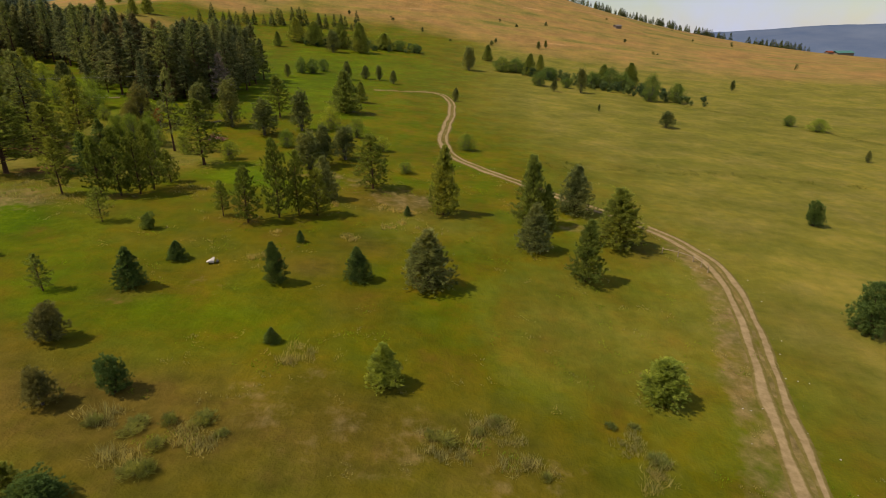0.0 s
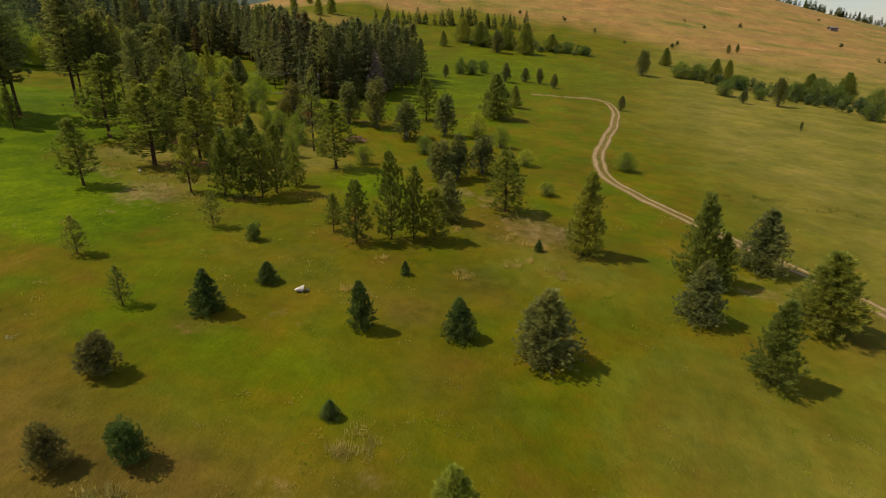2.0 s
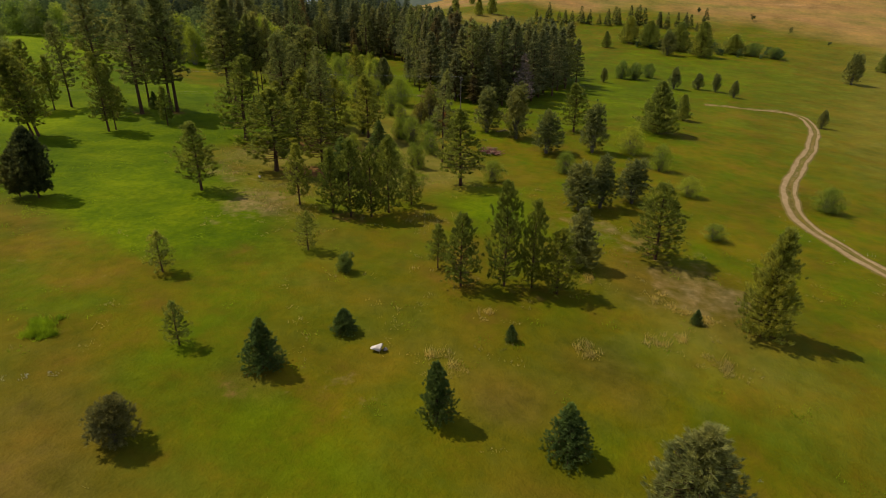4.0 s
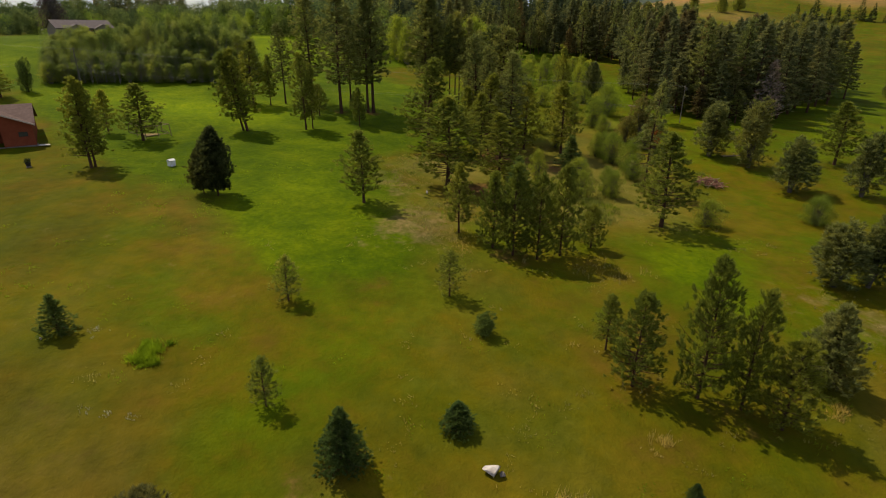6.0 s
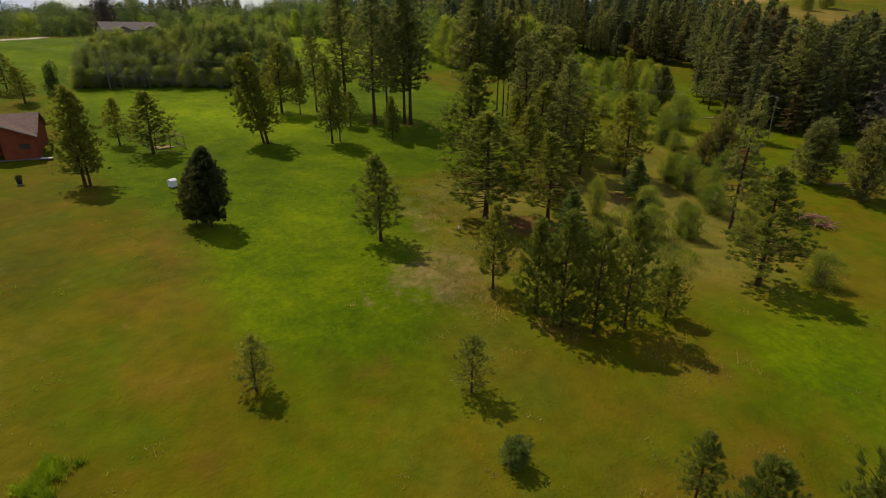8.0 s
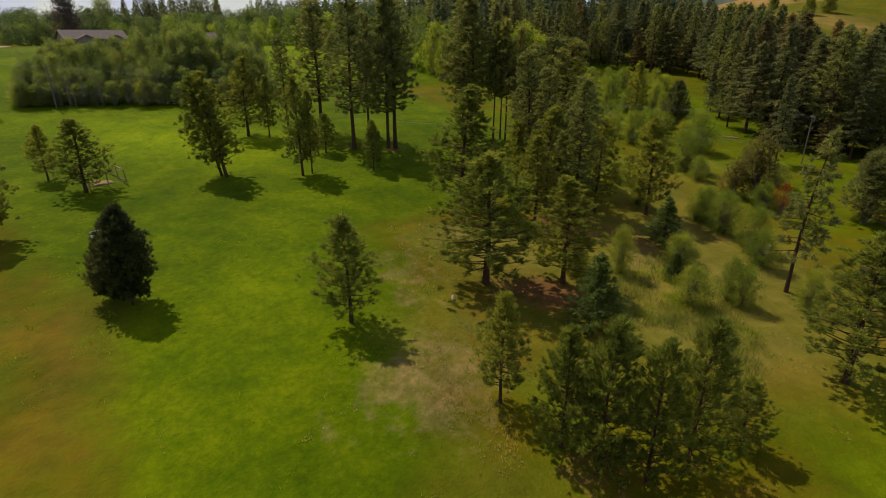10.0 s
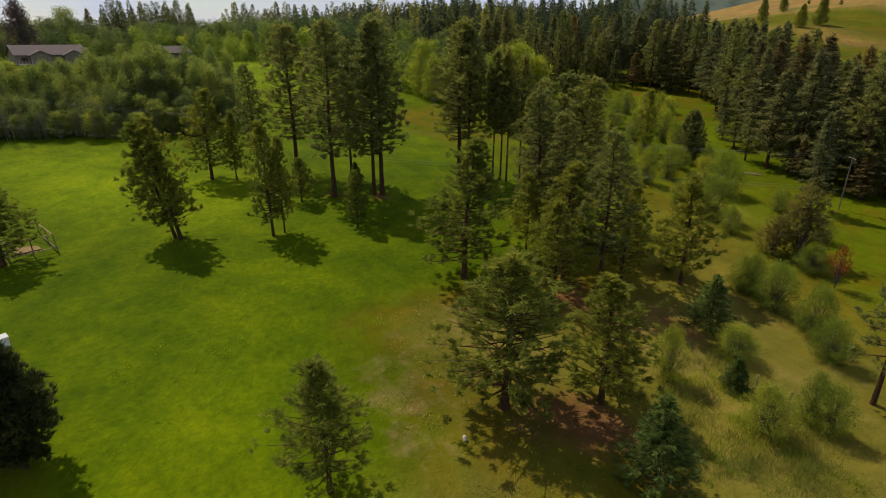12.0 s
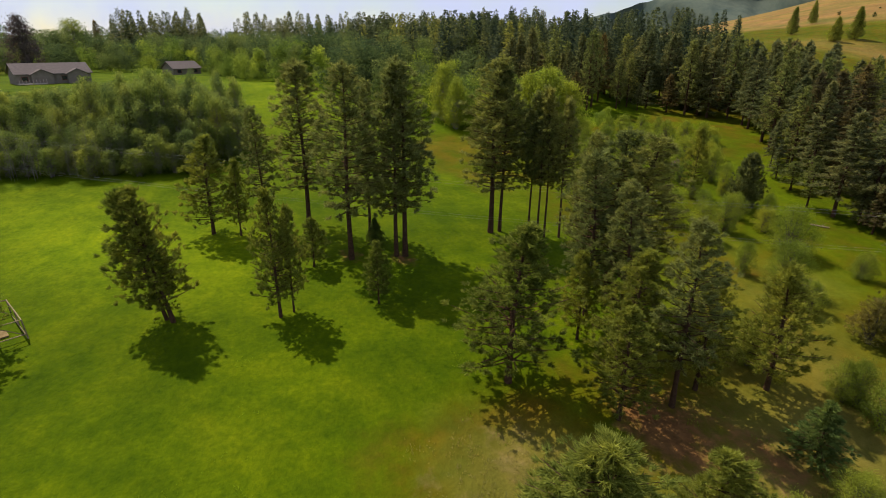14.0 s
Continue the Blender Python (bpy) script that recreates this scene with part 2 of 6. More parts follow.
NEEDLE_FIR = leaf_material("fir_needles", (0.060, 0.070, 0.038), (0.152, 0.168, 0.076), (0.284, 0.296, 0.128), 0.46, vary=0.35, through=(1.35, 1.30, 1.05))
NEEDLE_RUSTY = leaf_material("rusty_fir_needles", (0.070, 0.056, 0.030), (0.140, 0.118, 0.056), (0.230, 0.196, 0.090), 0.36)
NEEDLE_DEEP = leaf_material("deep_forest_needles", (0.048, 0.066, 0.044), (0.100, 0.124, 0.074), (0.174, 0.200, 0.110), 0.32)
NEEDLE_LIGHT = leaf_material("fresh_pine_needles", (0.150, 0.192, 0.036), (0.290, 0.335, 0.058), (0.455, 0.490, 0.100))
NEEDLE_DARK = leaf_material("dark_juniper_scales", (0.030, 0.040, 0.020), (0.064, 0.080, 0.034), (0.126, 0.142, 0.058))
NEEDLE_BROWN = leaf_material("brownish_juniper_scales", (0.070, 0.070, 0.026), (0.140, 0.138, 0.050), (0.225, 0.220, 0.084))
NEEDLE_OLIVE = leaf_material("olive_juniper_scales", (0.072, 0.086, 0.032), (0.142, 0.162, 0.060), (0.226, 0.248, 0.096))
LEAF_FRESH = leaf_material("fresh_broad_leaves", (0.122, 0.172, 0.032), (0.204, 0.268, 0.050), (0.290, 0.358, 0.076), 0.58, 0.3, 0.5, (1.3, 1.3, 1.0), 0.6)
LEAF_SCRUB = leaf_material("scrub_leaves", (0.058, 0.090, 0.024), (0.108, 0.156, 0.038), (0.172, 0.228, 0.058), 0.45, 0.6, 0.5, even=0.4)
LEAF_SAPLING = leaf_material("sapling_leaves", (0.112, 0.150, 0.024), (0.200, 0.252, 0.040), (0.296, 0.350, 0.066), 0.5, 1.2, 0.5, even=0.6)
LEAF_WILLOW = leaf_material("willow_leaves", (0.120, 0.150, 0.024), (0.210, 0.252, 0.040), (0.300, 0.350, 0.066), 0.64, 0.5, 0.3, (1.7, 1.6, 1.0), 0.6)
LEAF_DULL = leaf_material("dull_broad_leaves", (0.056, 0.086, 0.038), (0.098, 0.136, 0.058), (0.152, 0.198, 0.084), 0.54, 0.3, 0.5, (1.2, 1.2, 1.0), 0.7)
LEAF_BELT = leaf_material("belt_leaves", (0.110, 0.152, 0.044), (0.172, 0.222, 0.062), (0.246, 0.300, 0.088), 0.52, 0.35, 0.6, (1.45, 1.38, 1.0), 0.5)
LEAF_BELT_DARK = leaf_material("shaded_belt_leaves", (0.092, 0.130, 0.048), (0.146, 0.194, 0.068), (0.212, 0.264, 0.092), 0.52, 0.35, 0.6, (1.45, 1.38, 1.0), 0.5)
LEAF_RED = leaf_material("red_leaves", (0.16, 0.034, 0.014), (0.27, 0.070, 0.021), (0.35, 0.125, 0.034), 0.35)
LEAF_PURPLE = leaf_material("purple_leaves", (0.040, 0.034, 0.042), (0.075, 0.062, 0.074), (0.120, 0.105, 0.115), 0.3)
TWIG_DEAD = leaf_material("dead_twigs", (0.19, 0.140, 0.120), (0.29, 0.220, 0.190), (0.40, 0.315, 0.280), 0.05)
BRUSH = leaf_material("yellow_green_brush", (0.110, 0.130, 0.034), (0.190, 0.208, 0.058), (0.300, 0.310, 0.100), 0.5)
SEDGE = leaf_material("dark_rushes", (0.045, 0.055, 0.014), (0.080, 0.092, 0.020), (0.120, 0.125, 0.030), 0.3)
SAGE = leaf_material("dry_weeds", (0.22, 0.185, 0.066), (0.34, 0.295, 0.118), (0.46, 0.405, 0.185), 0.5)
WEED = leaf_material("green_weeds", (0.085, 0.150, 0.012), (0.140, 0.230, 0.016), (0.210, 0.310, 0.030), 0.5)
ROAD = plain_material("pale_gravel", (0.34, 0.29, 0.22), (0.50, 0.44, 0.36), 1.5, 0.95, 0.4, 0.03)
BARK = plain_material("pine_bark", (0.045, 0.026, 0.016), (0.110, 0.062, 0.036), 4.0, 0.95, 0.8, 0.04)
BARK_GREY = plain_material("grey_bark", (0.075, 0.062, 0.050), (0.150, 0.130, 0.105), 5.0, 0.95, 0.6, 0.03)
STEM_PALE = plain_material("pale_stem_bark", (0.15, 0.135, 0.11), (0.27, 0.245, 0.20), 5.0, 0.9, 0.4, 0.02)
STEM_BARE = plain_material("bare_stem_bark", (0.15, 0.14, 0.11), (0.27, 0.25, 0.20), 5.0, 0.9, 0.4, 0.02)
DIRT = plain_material("track_dirt", (0.170, 0.116, 0.052), (0.300, 0.212, 0.108), 1.4, 0.95, 0.5, 0.05)
ROCK = plain_material("pale_rock", (0.36, 0.31, 0.27), (0.66, 0.60, 0.54), 3.0, 0.9, 0.6, 0.05)
ROCK_GREY = plain_material("grey_rock", (0.12, 0.10, 0.085), (0.24, 0.21, 0.18), 3.0, 0.9, 0.6, 0.05)
# ---------------------------------------------------------------- the land
TRACK = [(17.7, 10.1), (20.4, 18.7), (23.1, 27.3), (25.3, 34.3), (28.2, 43.8), (31.6, 55.1), (32.9, 63.2), (32.3, 68.8), (30, 75), (26.5, 79.9), (20.8, 85.5),
         (9.8, 97.1), (3.8, 104), (-1.9, 113.3), (-4.2, 127.2), (-4, 145.9), (-3, 170.3), (-4.3, 196.1), (-10.1, 210.8), (-20.5, 208.2), (-32, 204)]


def spline(pts, step):
    """A smooth line through the points, in even steps."""
    out = []
    p = [Vector(q) for q in pts]
    p = [2 * p[0] - p[1]] + p + [2 * p[-1] - p[-2]]
    for i in range(1, len(p) - 2):
        a, b, c, d = p[i - 1:i + 3]
        n = max(2, int((c - b).length / step))
        for k in range(n):
            u = k / n
            out.append(0.5 * (2 * b + (c - a) * u + (2 * a - 5 * b + 4 * c - d) * u * u + (3 * b - a - 3 * c + d) * u ** 3))
    out.append(p[-2])
    return out


TRACK_LINE = spline(TRACK, 0.7)
TRACK_XY = np.array([(p.x, p.y) for p in TRACK_LINE])


def blob(x, y, cx, cy, rx, ry=None, turn=0):
    a = radians(turn)
    u, v = (x - cx) * math.cos(a) + (y - cy) * math.sin(a), -(x - cx) * math.sin(a) + (y - cy) * math.cos(a)
    return np.exp(-(u / rx) ** 2 - (v / (ry or rx)) ** 2)


def track_gap(x, y):
    d = np.full(x.shape, 1e6)
    near = (x > -60) & (x < 70) & (y > -10) & (y < 230)
    if near.any():
        q = np.stack([x[near], y[near]], 1)
        best = np.full(len(q), 1e6)
        for k in range(0, len(TRACK_XY), 2):
            best = np.minimum(best, (q[:, 0] - TRACK_XY[k, 0]) ** 2 + (q[:, 1] - TRACK_XY[k, 1]) ** 2)
        d[near] = np.sqrt(best)
    return d


def sward(x, y):
    """What grows where: shares of lush grass, straw, worn soil and needle litter."""
    lush = 0.95 * smooth(74, 98, -x) * smooth(120, 92, y) * smooth(36, 48, y + 0.25 * np.clip(-x - 95, 0, 60))
    lush = lush + 0.95 * blob(x, y, -72, 60, 14, 10) + 0.75 * blob(x, y, -58, 57, 10, 7) + 0.5 * blob(x, y, -38, 92, 10, 8) + 0.6 * blob(x, y, -34, 84, 8, 5)
    lush = lush + 0.55 * blob(x, y, -52, 40, 10, 4) + 0.5 * blob(x, y, 26, 60, 5, 6) + 0.35 * blob(x, y, -60, 200, 60, 70) + 0.3 * blob(x, y, -125, 150, 40, 22)
    lush = lush + 0.35 * blob(x, y, -26, 40, 9, 6) + 0.3 * blob(x, y, 4, 48, 10, 7) + 0.9 * smooth(150, 170, -x) * smooth(260, 220, -x) * smooth(210, 170, y) + 0.1 * blob(x, y, -85, 112, 30, 14)
    lush = lush + 0.14 * smooth(-10, 20, -x) + 0.16 * smooth(25, 50, -x) + 0.32 * blob(x, y, 10, 270, 90, 40, -18) - 0.5 * blob(x, y, -150, 20, 18, 12)
    mown = smooth(1, -5, y - np.where(x > -57, 49, 49 + 0.28 * (x + 57))) * smooth(36, 46, -x) * smooth(125, 105, -x)
    lush = lush - 0.5 * mown - 0.35 * blob(x, y, -148, 114, 14, 9)
    lush = lush + 0.9 * blob(x, y, -200, 92, 26, 18) + 0.7 * blob(x, y, -185, 18, 18, 12)
    lush = lush * (1 - 0.65 * blob(x, y, -56, 88, 16, 15)) - 0.55 * blob(x, y, -76, 79, 8, 6)
    lush = lush * (1 - 0.85 * blob(x, y, -66, 98, 17, 17)) - 0.25 * blob(x, y, -56, 108, 16, 16)
    line = y - np.where(x > 10, 350 - 0.50 * (x - 10) + 0.0004 * (x - 10) ** 2, 350 - 0.28 * (x - 10))
    line = line - 70 * smooth(90, 330, x)
    straw = smooth(-25, 170, line) * smooth(-900, -700, x) * np.where(y < 420, smooth(-330, -200, x), 1)
    pale = 0.85 * smooth(-4, 48, x) * smooth(0, 52, y) + 0.35 * smooth(90, 200, y) * smooth(-60, 10, x)
    pale = pale + 0.35 * blob(x, y, -54, 92, 9, 8) + 0.42 * blob(x, y, -84, 120, 22, 15, -40) + 0.45 * blob(x, y, -5, 72, 12, 10) + 0.7 * blob(x, y, -76, 79, 8, 6) + 0.4 * blob(x, y, -62, 69, 8, 8) + 0.7 * blob(x, y, -75, 83, 5, 4) + 0.42 * blob(x, y, 9, 46, 10, 14) + 0.45 * blob(x, y, -69, 105, 9, 8) + 0.35 * blob(x, y, -58, 84, 12, 10) + 0.5 * blob(x, y, -190, 345, 60, 25) + 0.6 * blob(x, y, -60, 100, 15, 14) + 0.8 * blob(x, y, -225, 2, 30, 14) - 0.5 * blob(x, y, 70, 235, 45, 9, -32)
    straw = straw + 0.8 * smooth(395, 440, y) * smooth(120, 180, -x) * smooth(900, 700, -x)
    straw = straw * (1 - 0.6 * blob(x, y, -150, 330, 70, 35)) + 0.55 * blob(x, y, -190, 350, 60, 30)
    gap = track_gap(x, y)
    verge = track_gap(x + 2.6, y - 0.9) + 4 * smooth(68, 80, y)
    soil = 0.60 * np.exp(-(gap / 1.6) ** 4) + 0.62 * np.exp(-(verge / 1.7) ** 2) + 0.30 * blob(x, y, -7, 79, 11, 5, 20) + 0.5 * blob(x, y, -58, 66, 6, 9)
    soil = soil + 0.45 * blob(x, y, 17, 76, 7, 6) + 0.26 * blob(x, y, -12, 33, 12, 7) + 0.35 * blob(x, y, -27, 47, 6, 4) + 0.42 * blob(x, y, -70, 71, 6, 5) + 0.3 * blob(x, y, -77, 73, 5, 4) + 0.15 * blob(x, y, -17, 88, 9, 6)
    soil = soil + 0.30 * blob(x, y, -58, 92, 14, 11) + 0.32 * blob(x, y, 2, 27, 16, 6) + 0.16 * blob(x, y, -13, 88, 9, 6) + 0.30 * blob(x, y, -8, 82, 7, 5) + 0.14 * blob(x, y, -54, 66, 7, 4) + 0.32 * blob(x, y, -70, 96, 8, 6) + 0.46 * blob(x, y, -78.5, 81, 6.5, 3.5) + 0.25 * blob(x, y, -55, 107, 8, 6) + 0.3 * blob(x, y, -76, 89, 6, 4) + 0.16 * blob(x, y, -9, 66, 9, 6) + 0.34 * blob(x, y, -25, 90, 8, 7) + 0.20 * mown
    litter = 0.75 * blob(x, y, -66, 79, 4.5, 5) + 0.8 * blob(x, y, -63, 82.5, 3.5, 3) + 0.7 * blob(x, y, -47, 71, 5, 3.5) + 0.3 * blob(x, y, -85, 97, 11, 9) + 0.75 * blob(x, y, -112, 81, 3, 2.5)
    litter = 0.8 * litter + 0.6 * blob(x, y, -75.5, 92.5, 4, 2.5) + 0.5 * blob(x, y, -68.5, 98.5, 4, 2) + 0.75 * blob(x, y, -108.5, 86.5, 2.5, 2.2) + 0.3 * blob(x, y, -75, 96, 7, 6) + 0.45 * blob(x, y, -21, 69, 5, 3) + 0.3 * blob(x, y, -4, 28, 13, 6) + 0.5 * blob(x, y, -30, 42.5, 3.5, 1.6) + 0.45 * blob(x, y, -85, 165, 26, 22) + 0.15 * blob(x, y, -73, 94, 12, 12)
    dry = 0.55 * blob(x, y, -22, 27, 20, 9) + 0.40 * blob(x, y, 0, 28, 18, 8) + 0.35 * blob(x, y, -38, 30, 14, 9) + 0.6 * blob(x, y, -30.6, 43.6, 2.5, 2) + 0.6 * blob(x, y, -22.8, 29.4, 2.6, 1.8)
    dry = dry + 0.30 * blob(x, y, -78, 30, 26, 12) + 0.35 * blob(x, y, -28, 56, 12, 8) + 0.3 * blob(x, y, -44, 62, 8, 8) + 0.3 * blob(x, y, -10, 46, 10, 6) + 0.35 * blob(x, y, -14, 80, 12, 8)
    dry = dry + 0.45 * blob(x, y, -53, 66, 9, 5) + 0.40 * blob(x, y, -76, 113, 12, 12) + 0.75 * blob(x, y, -76.8, 53.6, 2.6, 1.6, 20) + 0.55 * blob(x, y, -70, 47.5, 7, 4) + 0.35 * blob(x, y, -80, 46.5, 6, 3) + 0.45 * blob(x, y, -11, 62, 6, 5) + 0.4 * blob(x, y, -16, 54, 5, 3) + 0.4 * blob(x, y, -9, 79, 8, 6) + 0.3 * blob(x, y, -84, 56, 5, 3)
    fresh = 0.30 * blob(x, y, -74, 60, 12, 8) + 1.0 * blob(x, y, -130, 56, 26, 12, 40) + 0.9 * blob(x, y, -198, 92, 30, 20) + 0.6 * blob(x, y, -188, 20, 20, 14)
    return {"fresh": np.clip(fresh, 0, 1), "dry": np.clip(dry, 0, 1), "lush": np.clip(lush, 0, 1.2), "straw": np.clip(straw, 0, 1.1), "pale": np.clip(pale, 0, 1.1), "soil": np.clip(soil, 0, 1), "litter": np.clip(litter, 0, 1)}


def set_sward(me, x, y):
    for key, val in sward(x, y).items():
        me.attributes.new(key, "FLOAT", "POINT").data.foreach_set("value", np.ascontiguousarray(val, np.float32))


def ripple(x, y):
    return 0.10 * np.sin(x * 0.31 + 1.3 * np.sin(y * 0.17)) * np.sin(y * 0.27 + np.sin(x * 0.21)) + 0.05 * np.sin(x * 0.9 + y * 0.5) * np.sin(y * 0.83 - x * 0.3)


def axis(lo, hi, step, far):
    a = list(np.arange(lo, hi + step, step))
    s = step
    while a[-1] < far:
        s *= 1.14
        a.append(a[-1] + s)
    s = step
    while a[0] > -far:
        s *= 1.14
        a.insert(0, a[0] - s)
    return np.array(a)


def build_ground():
    xs, ys = axis(-170, 60, 1.1, 4300), axis(10, 170, 1.1, 4300)
    X, Y = np.meshgrid(xs, ys)
    x, y = X.ravel(), Y.ravel()
    near = smooth(500, 200, np.hypot(x, y))
    z = ground_z(x, y) + ripple(x, y) * near + 1.5 * smooth(300, 500, np.hypot(x, y)) * np.sin(x * 0.021 + np.sin(y * 0.013) * 2) * np.sin(y * 0.017)
    n, m = len(xs), len(ys)
    i = (np.arange(m - 1)[:, None] * n + np.arange(n - 1)[None]).ravel()
    me = mesh_np("ground", np.stack([x, y, z], 1), np.stack([i, i + 1, i + n + 1, i + n], 1), MEADOW)
    me.polygons.foreach_set("use_smooth", np.ones(len(me.polygons), bool))
    set_sward(me, x, y)
    return tagged(new("ground", me), "sloping meadow of green and dry brown grass rising to a straw-coloured hill", "ground", kind="structure")


build_ground()


def on_ground(x, y):
    return gz(x, y) + float(ripple(x, y)) * float(smooth(500, 200, math.hypot(x, y)))


def build_track():
    rng = random.Random(4)
    track = tagged(new("dirt_track"), "two-rut dirt track winding through the dry grass", "track", kind="structure")
    for side, wide in ((-0.78, 0.42), (0.78, 0.32)):
        verts, faces, worn, drift = [], [], [], 0.0
        for k, p in enumerate(TRACK_LINE):
            q = TRACK_LINE[min(k + 1, len(TRACK_LINE) - 1)] - TRACK_LINE[max(k - 1, 0)]
            nrm = Vector((-q.y, q.x)).normalized()
            drift = 0.85 * drift + rng.uniform(-0.03, 0.03)
            w = wide + drift + 0.05 * math.sin(k * 0.37 + side)
            c = -side + 0.10 * math.sin(k * 0.21) + 0.06 * math.sin(k * 0.53 + side)
            for j, (o, lift, bare) in enumerate(((-w - 0.30, -0.05, 0.0), (-w, 0.022, 0.25), (-w * 0.5, 0.012, 1.0), (w * 0.5, 0.010, 1.0), (w, 0.022, 0.25), (w + 0.30, -0.05, 0.0))):
                xy = p + nrm * (c + o)
                verts.append((xy.x, xy.y, on_ground(xy.x, xy.y) + lift + 0.03))
                worn.append(bare)
                if k and j:
                    a = len(verts) - 1
                    faces.append((a - 7, a - 6, a, a - 1))
        me = mesh_np("wheel_rut", verts, faces, RUT)
        me.attributes.new("worn", "FLOAT", "POINT").data.foreach_set("value", np.array(worn, np.float32))
        part("wheel_rut", me, None, track)
    return track


build_track()

# ---------------------------------------------------------------- trees
NEXT = {}          # kind -> number of trees placed
PROTO = {}         # (kind, variant) -> (thing, height, width, already placed)


def blades(C, D, L, W, k, spread, rng, face=None):
    """k pointed blades at every centre C, spread round the direction D; they turn their flat side towards face, where it is given."""
    n = len(C)
    C, D = np.repeat(C, k, 0), np.repeat(D, k, 0)
    L, W = np.repeat(L, k), np.repeat(W, k)
    d = D + rng.normal(0, spread, (n * k, 3))
    d /= np.linalg.norm(d, axis=1)[:, None] + 1e-9
    s = np.cross(d, rng.normal(0, 1, (n * k, 3)) if face is None else np.repeat(face, k, 0) + rng.normal(0, 0.45, (n * k, 3)))
    s /= np.linalg.norm(s, axis=1)[:, None] + 1e-9
    l = (L * rng.uniform(0.7, 1.25, n * k))[:, None]
    w = (W * rng.uniform(0.7, 1.3, n * k))[:, None]
    o = C + rng.normal(0, 0.16, (n * k, 3)) * L[:, None]
    i = np.arange(n * k)[:, None]
    v = np.stack([o - s * w * 0.5, o + s * w * 0.5, o + d * l], 1).reshape(-1, 3)
    return v, i * 3 + np.array([0, 1, 2])


def tubes(lines, n=4):
    """Tapered sticks along polylines: a list of (points, radii)."""
    V, Fc, base = [], [], 0
    for pts, rad in lines:
        pts = np.asarray(pts, float)
        d = np.gradient(pts, axis=0)
        d /= np.linalg.norm(d, axis=1)[:, None] + 1e-9
        a = np.cross(d, (0.31, 0.17, 0.93) if abs(d[0][2]) < 0.8 else (1, 0.1, 0))
        a /= np.linalg.norm(a, axis=1)[:, None] + 1e-9
        b = np.cross(d, a)
        for j in range(len(pts)):
            for q in range(n):
                t = q * 2 * math.pi / n
                V.append(pts[j] + (a[j] * math.cos(t) + b[j] * math.sin(t)) * rad[j])
                if j:
                    c, e = base + (j - 1) * n, base + j * n
                    Fc.append((c + q, c + (q + 1) % n, e + (q + 1) % n, e + q))
        base += len(pts) * n
    return np.array(V), np.array(Fc)


